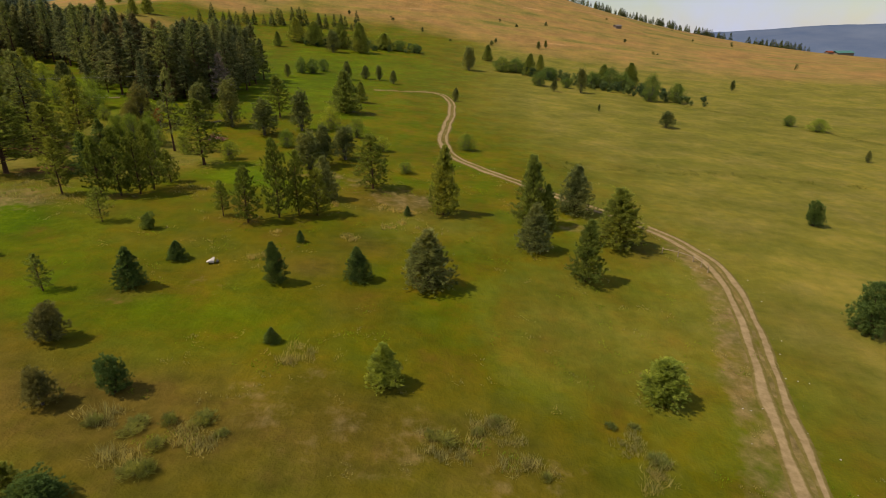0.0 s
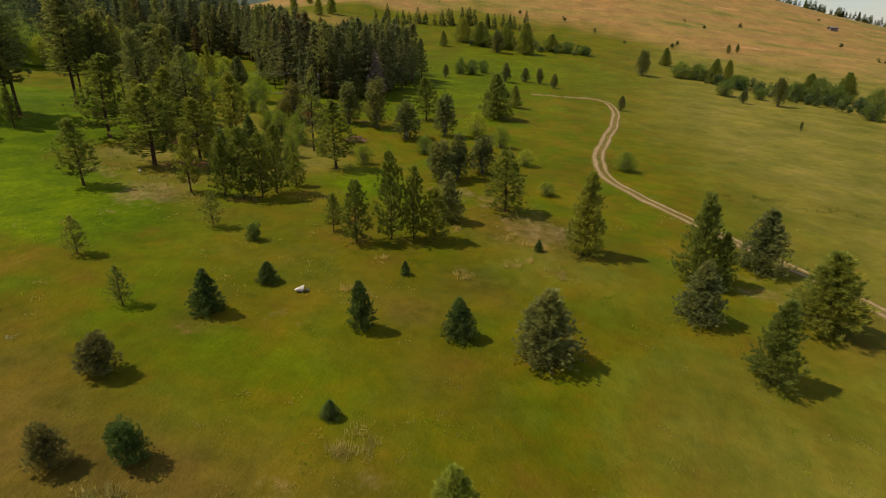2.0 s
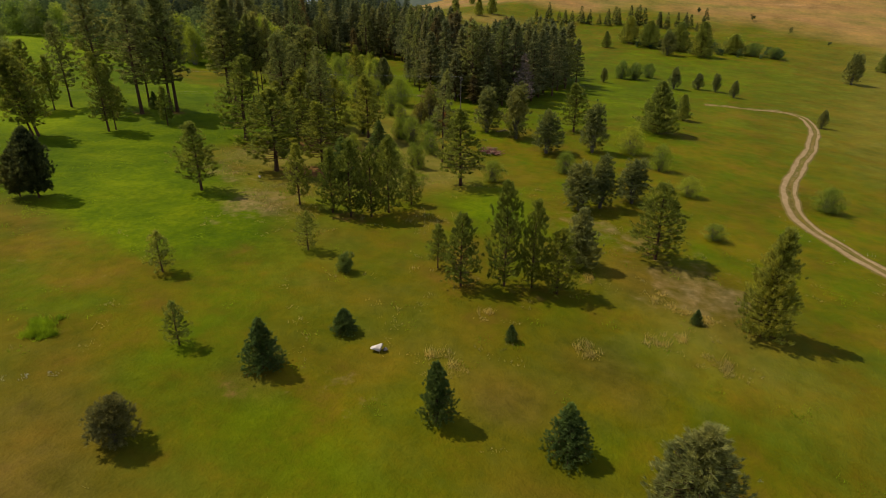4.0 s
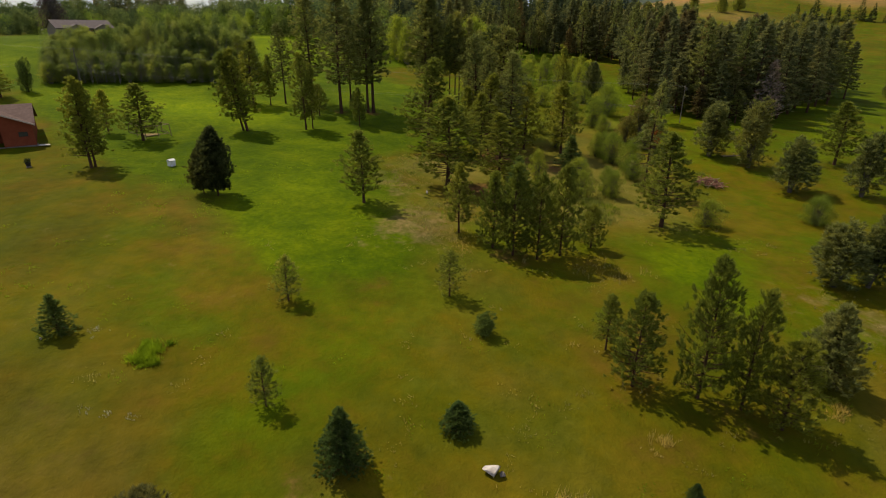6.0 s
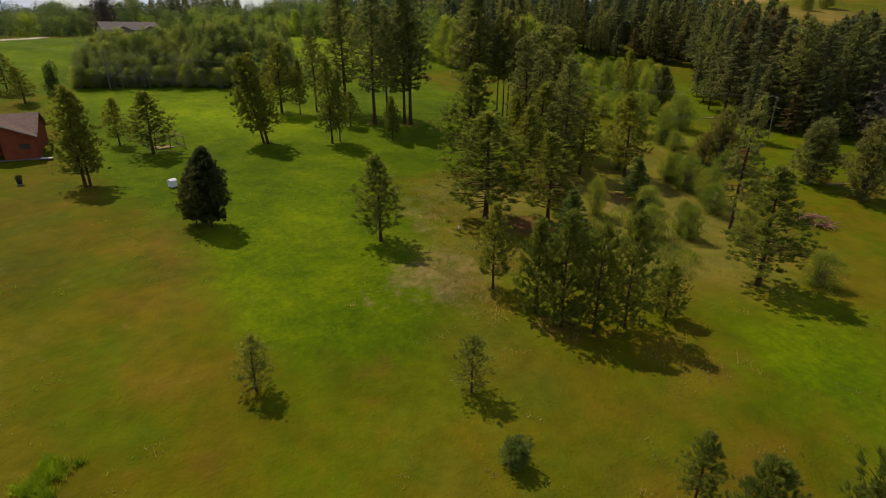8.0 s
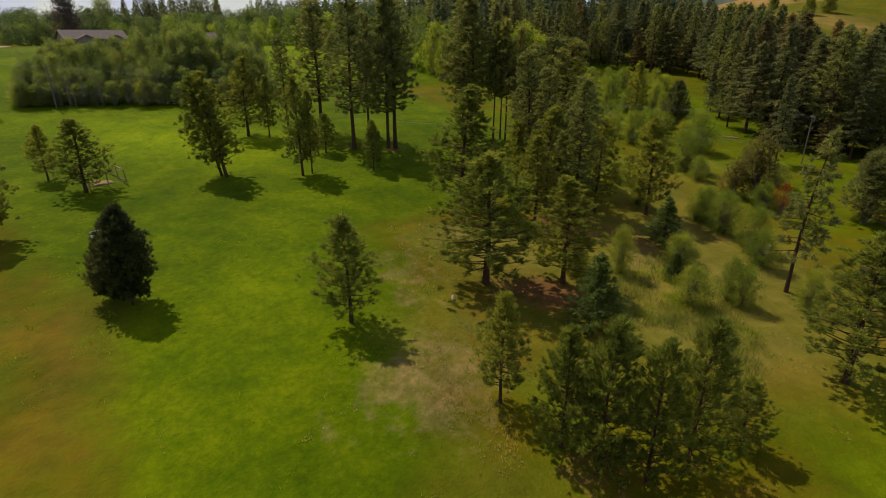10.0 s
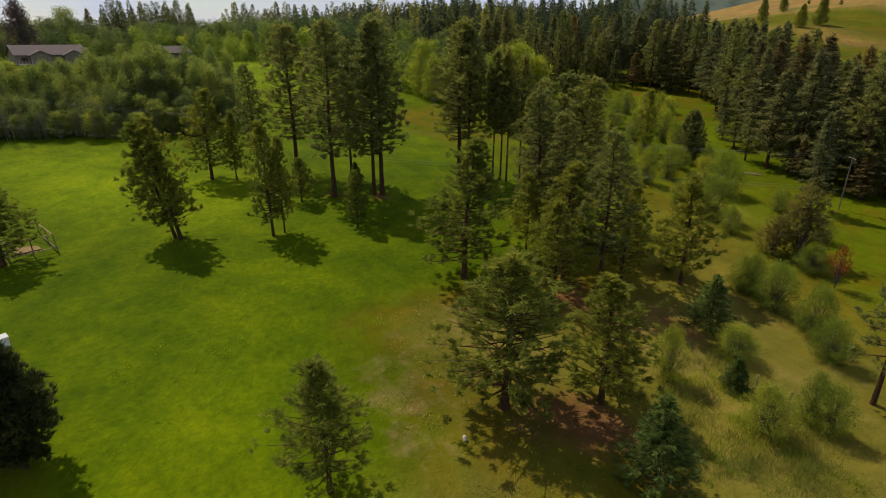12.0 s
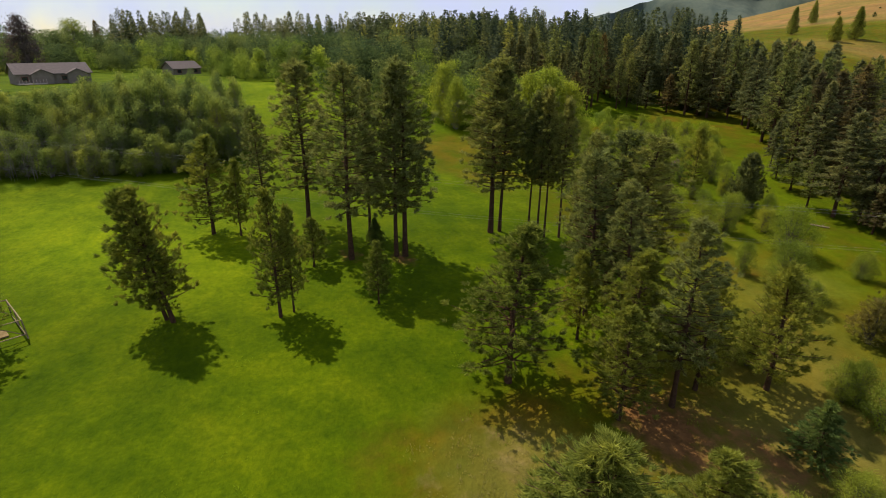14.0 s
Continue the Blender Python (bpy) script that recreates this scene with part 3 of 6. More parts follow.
def conifer(name, seed, h, r, low, count, droop, rise, tuft, per, k, needle, bark, profile, lean=0.02, spread=0.55, bare=0.35, broken=0.0, thick=0.012, puffs=0, fine=0.24, flat=0.45, ragged=(0.72, 1.22)):
    """A conifer: tapered trunk, whorled curved branches, needle tufts on their outer parts."""
    rng = np.random.default_rng(seed)
    thing = new(name)
    u = np.linspace(0, 1, 9)
    ph = rng.uniform(0, 6.28, 2)
    cx, cy = lean * h * u ** 2 * math.cos(ph[0]) + 0.012 * h * np.sin(u * 4 + ph[1]) * u, lean * h * u ** 2 * math.sin(ph[0]) + 0.010 * h * np.sin(u * 5 + ph[0]) * u
    rad = thick * h * (1 - u) ** 0.8 + 0.012
    rad[0] *= 1.25
    trunk_v, trunk_f = tubes([(np.stack([cx, cy, u * h - 0.02 * (u == 0) * h], 1), rad)], 8)
    lines, C, D, L = [], [], [], []
    for i in range(count):
        a = low + (0.985 - low) * ((i + rng.uniform(0, 1)) / count) ** 0.9
        if broken and rng.random() < broken:
            continue
        az = i * 2.399 + rng.uniform(-0.5, 0.5)
        ln = r * profile((a - low) / (1 - low)) * rng.uniform(*ragged) + 0.02 * h * (1 - a)
        x0, y0 = np.interp(a, u, cx), np.interp(a, u, cy)
        s = np.linspace(0, 1, 5)
        up = rise * (0.3 + 0.9 * a) * ln * s ** 1.4 - droop * ln * (1 - a) * s
        bend = rng.uniform(-0.18, 0.18)
        px, py = x0 + ln * s * np.cos(az + bend * s), y0 + ln * s * np.sin(az + bend * s)
        pz = a * h + up
        P = np.stack([px, py, pz], 1)
        lines.append((P, 0.0045 * h * (1 - 0.8 * s) * (1.2 - a) + 0.006))
        m = max(2, int(per * (0.35 + 0.65 * ln / r)))
        q = bare * (1 - a) + (1 - bare * (1 - a)) * rng.uniform(0, 1, m) ** 0.75
        side = rng.normal(0, 0.16, (m, 3)) * ln * (1.1 - 0.4 * q)[:, None]
        side[:, 2] *= flat
        if puffs:
            g = max(2, int(puffs * (0.4 + 0.6 * ln / r)))
            pick = rng.integers(0, g, m)
            q = (bare * (1 - a) + (1 - bare * (1 - a)) * rng.uniform(0, 1, g) ** 0.6)[pick]
            side = (np.clip(rng.normal(0, 0.15, (g, 3)), -0.26, 0.26) * ln)[pick] * np.array([1, 1, 0.5]) + rng.normal(0, 0.36 * tuft, (m, 3))
        c = np.stack([np.interp(q, s, P[:, j]) for j in range(3)], 1) + side
        c[:, 2] = np.maximum(c[:, 2], 0.05 * h * rng.uniform(0.3, 1.4, m) if low < 0.1 else 0.1)
        out = np.array([math.cos(az), math.sin(az), 0.0])
        C.append(c)
        D.append(np.tile(out * 0.75 + np.array([0, 0, rise + 0.25 - droop * 0.7]), (m, 1)) + side / (ln + 0.1) * 1.5)
        L.append(np.full(m, tuft) * rng.uniform(0.75, 1.25, m))
    top = np.array([[cx[-1], cy[-1], h * t] for t in np.linspace(0.93, 1.0, 5)])
    C.append(top); D.append(np.tile([0, 0, 1.0], (5, 1))); L.append(np.full(5, tuft))
    C, D, L = np.concatenate(C), np.concatenate(D), np.concatenate(L)
    v, f = tubes(lines, 3)
    part("trunk", mesh_np("trunk", np.concatenate([trunk_v, v]), np.concatenate([trunk_f, f + len(trunk_v)]), bark), None, thing)
    v, f = blades(C, D, L, L * fine, k, spread, rng)
    part("crown", mesh_np("crown", v, f, needle), None, thing)
    return thing, h, 2 * r


def shrubby(name, seed, h, r, tufts, k, tuft, leaf, bark, low=0.05, lobes=5, narrow=0.0, spread=0.8, wide=0.26, lift=0.45):
    """A dense rounded crown of sprays in uneven lobes on several short stems."""
    rng = np.random.default_rng(seed)
    thing = new(name)
    lines, C, D = [], [], []
    lobe = []
    for i in range(lobes):
        az, rr = i * 2.399 + rng.uniform(-0.4, 0.4), r * rng.uniform(0.15, 0.55)
        zc = h * (low + (0.9 - low) * (0.32 + 0.55 * i / max(1, lobes - 1)) * rng.uniform(0.85, 1.05))
        k2 = 1 - narrow * zc / h
        lobe.append((np.array([rr * math.cos(az) * k2, rr * math.sin(az) * k2, zc]), r * rng.uniform(0.5, 0.72) * k2, h * rng.uniform(0.24, 0.36)))
    lobe.append((np.array([0, 0, h * 0.78]), r * 0.45 * (1 - 0.5 * narrow), h * 0.22))
    lobe.append((np.array([0, 0, h * (low + 0.3)]), r * 0.8, h * 0.3))
    for c, rx, rz in lobe:
        m = tufts // len(lobe)
        d = rng.normal(0, 1, (m, 3))
        d /= np.linalg.norm(d, axis=1)[:, None]
        q = c + d * np.array([rx, rx, rz]) * (rng.uniform(0.35, 1.0, (m, 1)) ** 0.5) * rng.uniform(0.9, 1.12, (m, 1))
        q[:, 2] = np.maximum(q[:, 2], low * h * rng.uniform(0.6, 1.4, m))
        C.append(q)
        D.append(d + np.array([0, 0, lift]))
        s = np.linspace(0, 1, 5)[:, None]
        mid = np.array([c[0] * 0.3, c[1] * 0.3, c[2] * 0.5])
        P = (1 - s) ** 2 * np.array([c[0] * 0.08, c[1] * 0.08, -0.1]) + 2 * s * (1 - s) * mid + s * s * c
        lines.append((P, (0.016 * h * (1 - 0.75 * s) + 0.01).ravel()))
    C, D = np.concatenate(C), np.concatenate(D)
    v, f = tubes(lines, 5)
    part("trunk", mesh_np("trunk", v, f, bark), None, thing)
    L = np.full(len(C), tuft) * rng.uniform(0.7, 1.3, len(C))
    v, f = blades(C, D, L, L * wide, k, spread, rng)
    part("crown", mesh_np("crown", v, f, leaf), None, thing)
    return thing, h, 2 * r


def broadleaf(name, seed, h, r, clumps, leaves, size, leaf, bark, low=0.3, stems=1, tall=1.0, straight=False, loose=0.30, stem=1.0, apart=0.16):
    """A broad-leaved tree: forked stems, limbs and clumps of small flat leaves with gaps between."""
    rng = np.random.default_rng(seed)
    thing = new(name)
    lines, C = [], []
    for i in range(clumps):
        a = low + (1 - low) * ((i + rng.random()) / clumps)
        u = (a - low) / (1 - low)
        env = math.sin(math.pi * min(1, 0.16 + 0.84 * u) ** 0.85) ** 0.6 if not straight else (0.55 + 0.6 * min(1, u * 3)) * (1 - 0.75 * u ** 3)
        az, rr = i * 2.399 + rng.uniform(-0.5, 0.5), r * env * rng.uniform(0.35, 1.0)
        c = np.array([rr * math.cos(az), rr * math.sin(az), a * h * tall * rng.uniform(0.92, 1.04)])
        C.append(c)
        st = i % stems
        b = np.array([apart * r * math.cos(st * 2.1) * (stems > 1), apart * r * math.sin(st * 2.1) * (stems > 1), -0.1])
        s = np.linspace(0, 1, 6)[:, None]
        mid = np.array([c[0] * 0.22 + b[0], c[1] * 0.22 + b[1], c[2] * 0.62])
        lines.append(((1 - s) ** 2 * b + 2 * s * (1 - s) * mid + s * s * c, ((0.017 * stem * h / stems ** 0.4) * (1 - s) ** 1.3 + 0.007).ravel()))
    v, f = tubes(lines, 4)
    part("trunk", mesh_np("trunk", v, f, bark), None, thing)
    C = np.array(C)
    rc = r * loose
    P = np.repeat(C, leaves, 0) + rng.normal(0, 1, (clumps * leaves, 3)) * np.array([rc, rc, rc * 0.75]) * 0.62
    v, f = blades(P, rng.normal(0, 1, P.shape) + np.array([0, 0, 0.2]), np.full(len(P), size * 1.15), np.full(len(P), size * 0.95), 1, 0.4, rng)
    part("crown", mesh_np("crown", v, f, leaf), None, thing)
    return thing, h, 2 * r


cone = lambda a: (1 - a) ** 0.85 * (0.75 + 0.25 * min(1, a * 6)) + 0.04
oval = lambda a: min(1, 0.50 + a * 1.7) * (1 - a) ** 0.82 * 1.20 + 0.04
teardrop = lambda a: min(1, 0.42 + a * 2.3) * (1 - a) ** 0.78 * 1.18 + 0.04
full = lambda a: min(1, 0.50 + a * 1.5) * (1 - a) ** 0.6 * 1.08 + 0.04
plump = lambda a: (1 - a) ** 0.86 * 1.08 * min(1, 0.80 + a * 1.6) + 0.05
bell = lambda a: min(1, 0.78 + a * 1.7) * (1 - a) ** 0.86 * 1.10 + 0.04
dome = lambda a: min(1, 0.75 + a * 1.2) * (1 - a) ** 0.5 * 1.05 + 0.04

MAKERS = {
    "pine": ([lambda s=s: conifer("ponderosa_pine", s, 14, 2.9, lo, 116, 0.14, 0.74, 0.28, 17, 24, NEEDLE_OPEN, BARK, oval, 0.035, 0.7, puffs=7, fine=0.16, ragged=(0.74, 1.14)) for s, lo in ((11, 0.18), (12, 0.24), (13, 0.13))],
             "ponderosa pine with open olive-green crown and dark bare trunk", "pine tree"),
    "tall_pine": ([lambda s=s: conifer("ponderosa_pine", s, 20, 3.0, lo, 116, 0.22, 0.52, 0.34, 14, 22, NEEDLE_PINE, BARK, full, 0.015, 0.7, thick=0.010, puffs=6, fine=0.15, ragged=(0.66, 1.16)) for s, lo in ((21, 0.18), (22, 0.25))],
                  "tall ponderosa pine with long bare trunk and clumped crown", "pine tree"),
    "forest_pine": ([lambda s=s: conifer("forest_pine", s, 18, 2.8, lo, 88, 0.25, 0.5, 0.44, 10, 13, NEEDLE_PINE, BARK, full, 0.015, 0.7, thick=0.012, puffs=5, fine=0.22, ragged=(0.7, 1.14)) for s, lo in ((27, 0.12), (28, 0.2))],
                    "ponderosa pine standing among the firs of the forest", "pine tree"),
    "bare_pine": ([lambda s=s: conifer("ponderosa_pine", s, 19, 2.4, lo, 116, 0.22, 0.56, 0.34, 11, 22, NEEDLE_PINE, BARK, oval, 0.015, 0.75, thick=0.007, puffs=6, fine=0.15, ragged=(0.72, 1.12)) for s, lo in ((25, 0.24), (26, 0.36))],
                  "tall thin ponderosa pine with long bare trunk in a close group", "pine tree"),
    "thin_pine": ([lambda s=s: conifer("young_pine", s, 9, 2.0, 0.15, 92, 0.12, 0.70, 0.27, 14, 20, NEEDLE_OPEN, BARK, oval, 0.03, 0.7, puffs=6, fine=0.14, ragged=(0.74, 1.12)) for s in (31, 32)],
                  "slender young pine with thin airy crown in the grass", "pine tree"),
    "wispy_pine": ([lambda s=s: conifer("young_pine", s, 5, 1.4, 0.08, 74, 0.10, 0.80, 0.20, 11, 16, NEEDLE_BUSHY, BARK, oval, 0.02, 0.6, bare=0.1, puffs=6, fine=0.13, ragged=(0.74, 1.14)) for s in (33, 34)],
                   "thin young pine with sparse light-green needles in the grass", "pine tree"),
    "bushy_pine": ([lambda s=s: conifer("bushy_pine", s, 8, 2.1, 0.02, 150, 0.10, 0.82, 0.32, 14, 20, NEEDLE_BUSHY, BARK, plump, 0.02, 0.45, bare=0.0, fine=0.14, ragged=(0.74, 1.14), flat=0.55) for s in (41, 42, 43)],
                   "bushy young pine with branches down to the grass", "pine tree"),
    "open_pine": ([lambda s=s: conifer("young_pine", s, 8, 2.1, 0.05, 104, 0.10, 0.85, 0.26, 14, 22, NEEDLE_OPEN, BARK, oval, 0.02, 0.5, bare=0.12, puffs=8, fine=0.14, ragged=(0.72, 1.14)) for s in (47, 48, 49)],
                  "young pine with feathery upright branches and gaps showing the trunk", "pine tree"),
    "light_pine": ([lambda s=s, shape=shape: conifer("bushy_pine", s, 5.5, 2.0, 0.01, 150, 0.10, 0.60, 0.27, 17, 22, NEEDLE_LIGHT, BARK, shape, 0.02, 0.5, bare=0.0, fine=0.15, ragged=(0.82, 1.10), flat=0.8) for s, shape in ((45, plump), (46, dome))],
                   "small bushy pine with fresh yellow-green needles", "pine tree"),
    "grey_pine": ([lambda s=s: conifer("dense_pine", s, 7, 2.3, 0.01, 170, 0.10, 0.62, 0.28, 15, 20, NEEDLE_GREY, BARK, plump, 0.01, 0.45, bare=0.0, fine=0.16, ragged=(0.84, 1.08), flat=0.8) for s in (51, 52)],
                  "dense greyish-green conifer, bushy to the ground", "conifer"),
    "spruce": ([lambda s=s: conifer("small_spruce", s, 4, 1.45, 0.02, 130, 0.16, 0.26, 0.16, 19, 20, NEEDLE_SPRUCE, BARK, bell, 0.0, 0.45, bare=0.0, fine=0.19, ragged=(0.90, 1.07), flat=0.6) for s in (61, 62)],
               "small dark bluish-green spruce growing in the grass", "spruce"),
    "round_spruce": ([lambda: shrubby("round_spruce", 66, 3, 1.4, 1250, 20, 0.15, NEEDLE_SPRUCE, BARK, 0.04, 8, 0.35, wide=0.17)],
                     "rounded dense dark-green spruce bush in the grass", "spruce"),
    "column_spruce": ([lambda: conifer("column_spruce", 67, 4.5, 1.3, 0.01, 150, 0.05, 0.9, 0.17, 17, 20, NEEDLE_SPRUCE, BARK, bell, 0.0, 0.45, bare=0.0, fine=0.19, ragged=(0.92, 1.05), flat=0.7)],
                      "narrow teardrop-shaped dark-green spruce in the grass", "spruce"),
    "olive_bush": ([lambda s=s: shrubby("juniper_bush", s, 3.2, 1.6, 1000, 18, 0.20, NEEDLE_BROWN, BARK_GREY, 0.03, 8, 0.6, wide=0.15, lift=0.7) for s in (68, 69)],
                   "rounded brownish-green juniper bush in the grass", "juniper"),
    "scrub": ([lambda s=s: broadleaf("broadleaf_shrub", s, 5.0, 2.4, 70, 70, 0.16, LEAF_SCRUB, BARK_GREY, 0.05, 5, 1.0, True, 0.28) for s in (101, 102)],
              "dull-green broadleaf shrub along the far creek", "broadleaf tree"),
    "juniper": ([lambda s=s: shrubby("juniper_tree", s, 8, 2.4, 980, 18, 0.30, NEEDLE_OLIVE, BARK_GREY, lo, 9, 0.65, wide=0.17, lift=0.8) for s, lo in ((71, 0.05), (72, 0.03), (73, 0.07))],
                "dense olive-green juniper with upright oval crown", "juniper"),
    "cone_juniper": ([lambda: conifer("juniper_tree", 79, 8, 2.6, 0.08, 150, 0.10, 0.62, 0.34, 14, 16, NEEDLE_OLIVE, BARK, teardrop, 0.02, 0.5, bare=0.0, fine=0.20, ragged=(0.84, 1.08), flat=0.75)],
                     "grey-olive teardrop-shaped juniper in the clearing before the forest", "juniper"),
    "brown_juniper": ([lambda s=s: shrubby("juniper_tree", s, 8, 2.6, 900, 18, 0.28, NEEDLE_BROWN, BARK_GREY, 0.03, 10, 0.5, wide=0.15, lift=0.7) for s in (77, 78)],
                      "brownish-olive juniper with a ragged crown and some dead twigs", "juniper"),
    "twiggy_bush": ([lambda: shrubby("twiggy_bush", 120, 1.8, 1.1, 420, 12, 0.16, LEAF_PURPLE, BARK, 0.03, 7, 0.1, wide=0.10)],
                    "dark purplish-brown twiggy bush in the clearing", "shrub"),
    "leafless_shrub": ([lambda: shrubby("leafless_shrub", 121, 1.9, 1.2, 300, 9, 0.26, TWIG_DEAD, BARK_GREY, 0.03, 7, 0.1, wide=0.05, lift=1.0)],
                       "grey leafless shrub in the grass of the clearing", "shrub"),
    "dark_juniper": ([lambda s=s: conifer("dark_juniper", s, 8, 2.4, 0.10, 190, 0.10, 0.62, 0.34, 15, 20, NEEDLE_DARK, BARK, teardrop, 0.03, 0.5, bare=0.0, fine=0.20, ragged=(0.80, 1.10), flat=0.75) for s in (75, 76)],
                     "dark green upright juniper on a short trunk in the lawn", "juniper"),
    "fir": ([lambda s=s, mat=mat, lo=lo: conifer("forest_fir", s, 17, 2.9, lo, 70, 0.42, 0.14, 0.46, 19, 10, mat, BARK, cone, 0.008, 0.42, bare=0.2, fine=0.24, flat=0.16, ragged=(0.62, 1.22)) for s, mat, lo in ((81, NEEDLE_FIR, 0.20), (82, NEEDLE_FIR, 0.14), (83, NEEDLE_FIR, 0.24), (84, NEEDLE_RUSTY, 0.17), (86, NEEDLE_FIR, 0.10))],
            "tall conical fir at the edge of the dark forest", "fir tree"),
    "dark_fir": ([lambda: conifer("young_fir", 85, 7, 2.0, 0.05, 84, 0.30, 0.2, 0.30, 13, 16, NEEDLE_SPRUCE, BARK, cone, 0.0, 0.42, bare=0.05, fine=0.2, flat=0.25)],
                 "dark green young fir beside the pines", "fir tree"),
    "broadleaf": ([lambda s=s: broadleaf("broadleaf_sapling", s, 4.5, 1.9, 90, 112, 0.082, LEAF_SAPLING, BARK_GREY, 0.05, 6, 1.0, True, 0.25) for s in (91, 92, 93)],
                  "light-green bushy broadleaf sapling in the meadow", "broadleaf tree"),
    "aspen": ([lambda s=s, m=m, lo=lo: broadleaf("broadleaf_tree", s, 11, 2.3, 96, 52, 0.22, m, STEM_PALE, lo, 6, 1.0, True, 0.36) for s, m, lo in ((95, LEAF_BELT, 0.04), (96, LEAF_BELT_DARK, 0.05), (97, LEAF_BELT, 0.14), (89, LEAF_BELT_DARK, 0.03))],
              "green broadleaf tree in the dense woodland belt", "broadleaf tree"),
    "willow": ([lambda s=s: broadleaf("willow_tree", s, 13, 4.2, 120, 90, 0.24, LEAF_WILLOW, STEM_PALE, 0.12, 4, 1.0, False, 0.34) for s in (110, 111)],
               "round yellow-green broadleaf tree at the edge of the wood", "broadleaf tree"),
    "bare_aspen": ([lambda s=s: broadleaf("bare_stemmed_tree", s, 9, 1.6, 34, 14, 0.16, LEAF_BELT, STEM_BARE, 0.6, 9, 1.0, True, 0.5, stem=0.28, apart=0.7) for s in (87, 88)],
                   "thin broadleaf tree with bare pale stems among the woodland belt", "broadleaf tree"),
    "brush": ([lambda s=s: shrubby("brush_shrub", s, 1.0, 0.8, 110, 12, 0.40, BRUSH, BARK_GREY, 0.02, 7, 0.0, 0.5, 0.055, 1.6) for s in (103, 104)],
              "low yellow-green brush shrub in the dry grass", "shrub"),
    "red": ([lambda: broadleaf("red_sapling", 98, 4.5, 1.1, 36, 22, 0.13, LEAF_RED, BARK_GREY, 0.42, 1, loose=0.4, stem=0.35)],
            "thin sapling with reddish-orange dying leaves", "broadleaf tree"),
    "purple": ([lambda: broadleaf("purple_tree", 94, 14, 3.6, 90, 70, 0.30, LEAF_PURPLE, BARK_GREY, 0.12, 2)],
               "tall dark purple-leaved tree behind the far house", "broadleaf tree"),
    "dead": ([lambda: conifer("dead_tree", 99, 12, 2.6, 0.15, 90, 0.30, 0.2, 0.5, 8, 6, TWIG_DEAD, BARK_GREY, cone, 0.01)],
             "dead conifer with pinkish-grey bare twigs", "dead tree"),
    "broken_pine": ([lambda: conifer("broken_pine", 100, 15, 2.4, 0.25, 84, 0.45, 0.1, 0.38, 10, 22, NEEDLE_PINE, BARK, oval, 0.05, 0.75, broken=0.25, bare=0.5, puffs=4, fine=0.16)],
                    "old crooked pine with dead lower branches", "pine tree"),
}


def plant(kind, x, y, h, w, label="", turn=None, tilt=(0, 0)):
    """Sets a tree of a kind, height and crown width on the ground."""
    makers, text, cat = MAKERS[kind]
    i = NEXT.get(kind, 0)
    NEXT[kind] = i + 1
    v = i % len(makers)
    first = (kind, v) not in PROTO
    if first:
        PROTO[kind, v] = makers[v]()
    thing, ph, pw = PROTO[kind, v]
    if turn is None:
        turn = (i * 137.5 + 40) % 360
    m = pose(x, y, on_ground(x, y) - 0.02, tilt[0], tilt[1], 0) @ pose(0, 0, 0, 0, 0, turn) @ Matrix.Diagonal((w / pw, w / pw, h / ph, 1))
    if first:
        thing.matrix_basis = m
        ob = thing
    else:
        ob = copy_thing(thing, Matrix.Identity(4))
        ob.matrix_basis = m
    return tagged(ob, label or text, cat, cat + "s on the meadow" if kind not in ("fir", "aspen", "forest_pine") else cat + "s of the wood")


# single trees, from the track to the far row
plant("olive_bush", -27.2, 28.3, 2.7, 2.9)
plant("round_spruce", -23.6, 30.3, 2.8, 2.6)
plant("olive_bush", -31.7, 35.5, 3.0, 3.7)
plant("spruce", -31.0, 45.3, 4.0, 2.9)
plant("column_spruce", -18.5, 49.0, 4.3, 2.3)
plant("spruce", -10.7, 52.0, 3.8, 2.9)
plant("grey_pine", -3.3, 51.9, 6.5, 5.5)
plant("light_pine", -5.6, 34.4, 3.6, 2.8)
plant("spruce", -15.5, 38.5, 1.4, 1.4)
plant("spruce", -30.2, 52.6, 2.1, 2.2)
plant("wispy_pine", -37.9, 43.2, 3.6, 2.2)
plant("wispy_pine", -49.3, 48.6, 4.0, 2.7)
plant("wispy_pine", -43.4, 60.9, 4.2, 2.9)
plant("round_spruce", -37.3, 60.1, 1.9, 2.2)
plant("spruce", -19.2, 60.5, 1.5, 1.1)
plant("bushy_pine", -2.5, 76.0, 10.1, 4.5)
plant("bushy_pine", 10.2, 74.8, 10.1, 5.0)
plant("grey_pine", 9.6, 65.5, 6.3, 4.5)
plant("bushy_pine", 12.5, 74.5, 6.5, 2.9)
plant("grey_pine", 17.8, 81.5, 7.7, 5.6)
plant("bushy_pine", 14.6, 57.6, 7.4, 4.1)
plant("bushy_pine", 21.5, 69.6, 8.0, 6.9)
plant("light_pine", 16.4, 36.4, 3.6, 3.7)
plant("open_pine", -27.4, 65.5, 7.3, 3.9)
plant("open_pine", -24.3, 68.5, 10.4, 4.2)
plant("open_pine", -22.1, 70.1, 8.9, 3.3)
plant("open_pine", -19.7, 70.7, 6.6, 4.2)
plant("grey_pine", -20.3, 77.7, 6.4, 4.4)
plant("thin_pine", -31.3, 67.2, 4.8, 2.4)
plant("dark_juniper", -76.3, 49.3, 8.1, 4.4)
plant("dark_juniper", -77.9, 48.0, 5.6, 3.2)
plant("pine", -106.5, 61.2, 13.5, 6.8, tilt=(9, 0))
plant("thin_pine", -107.2, 60.7, 12.9, 5.7, tilt=(9, 0))
plant("tall_pine", -111.2, 80.9, 22.1, 9.3)
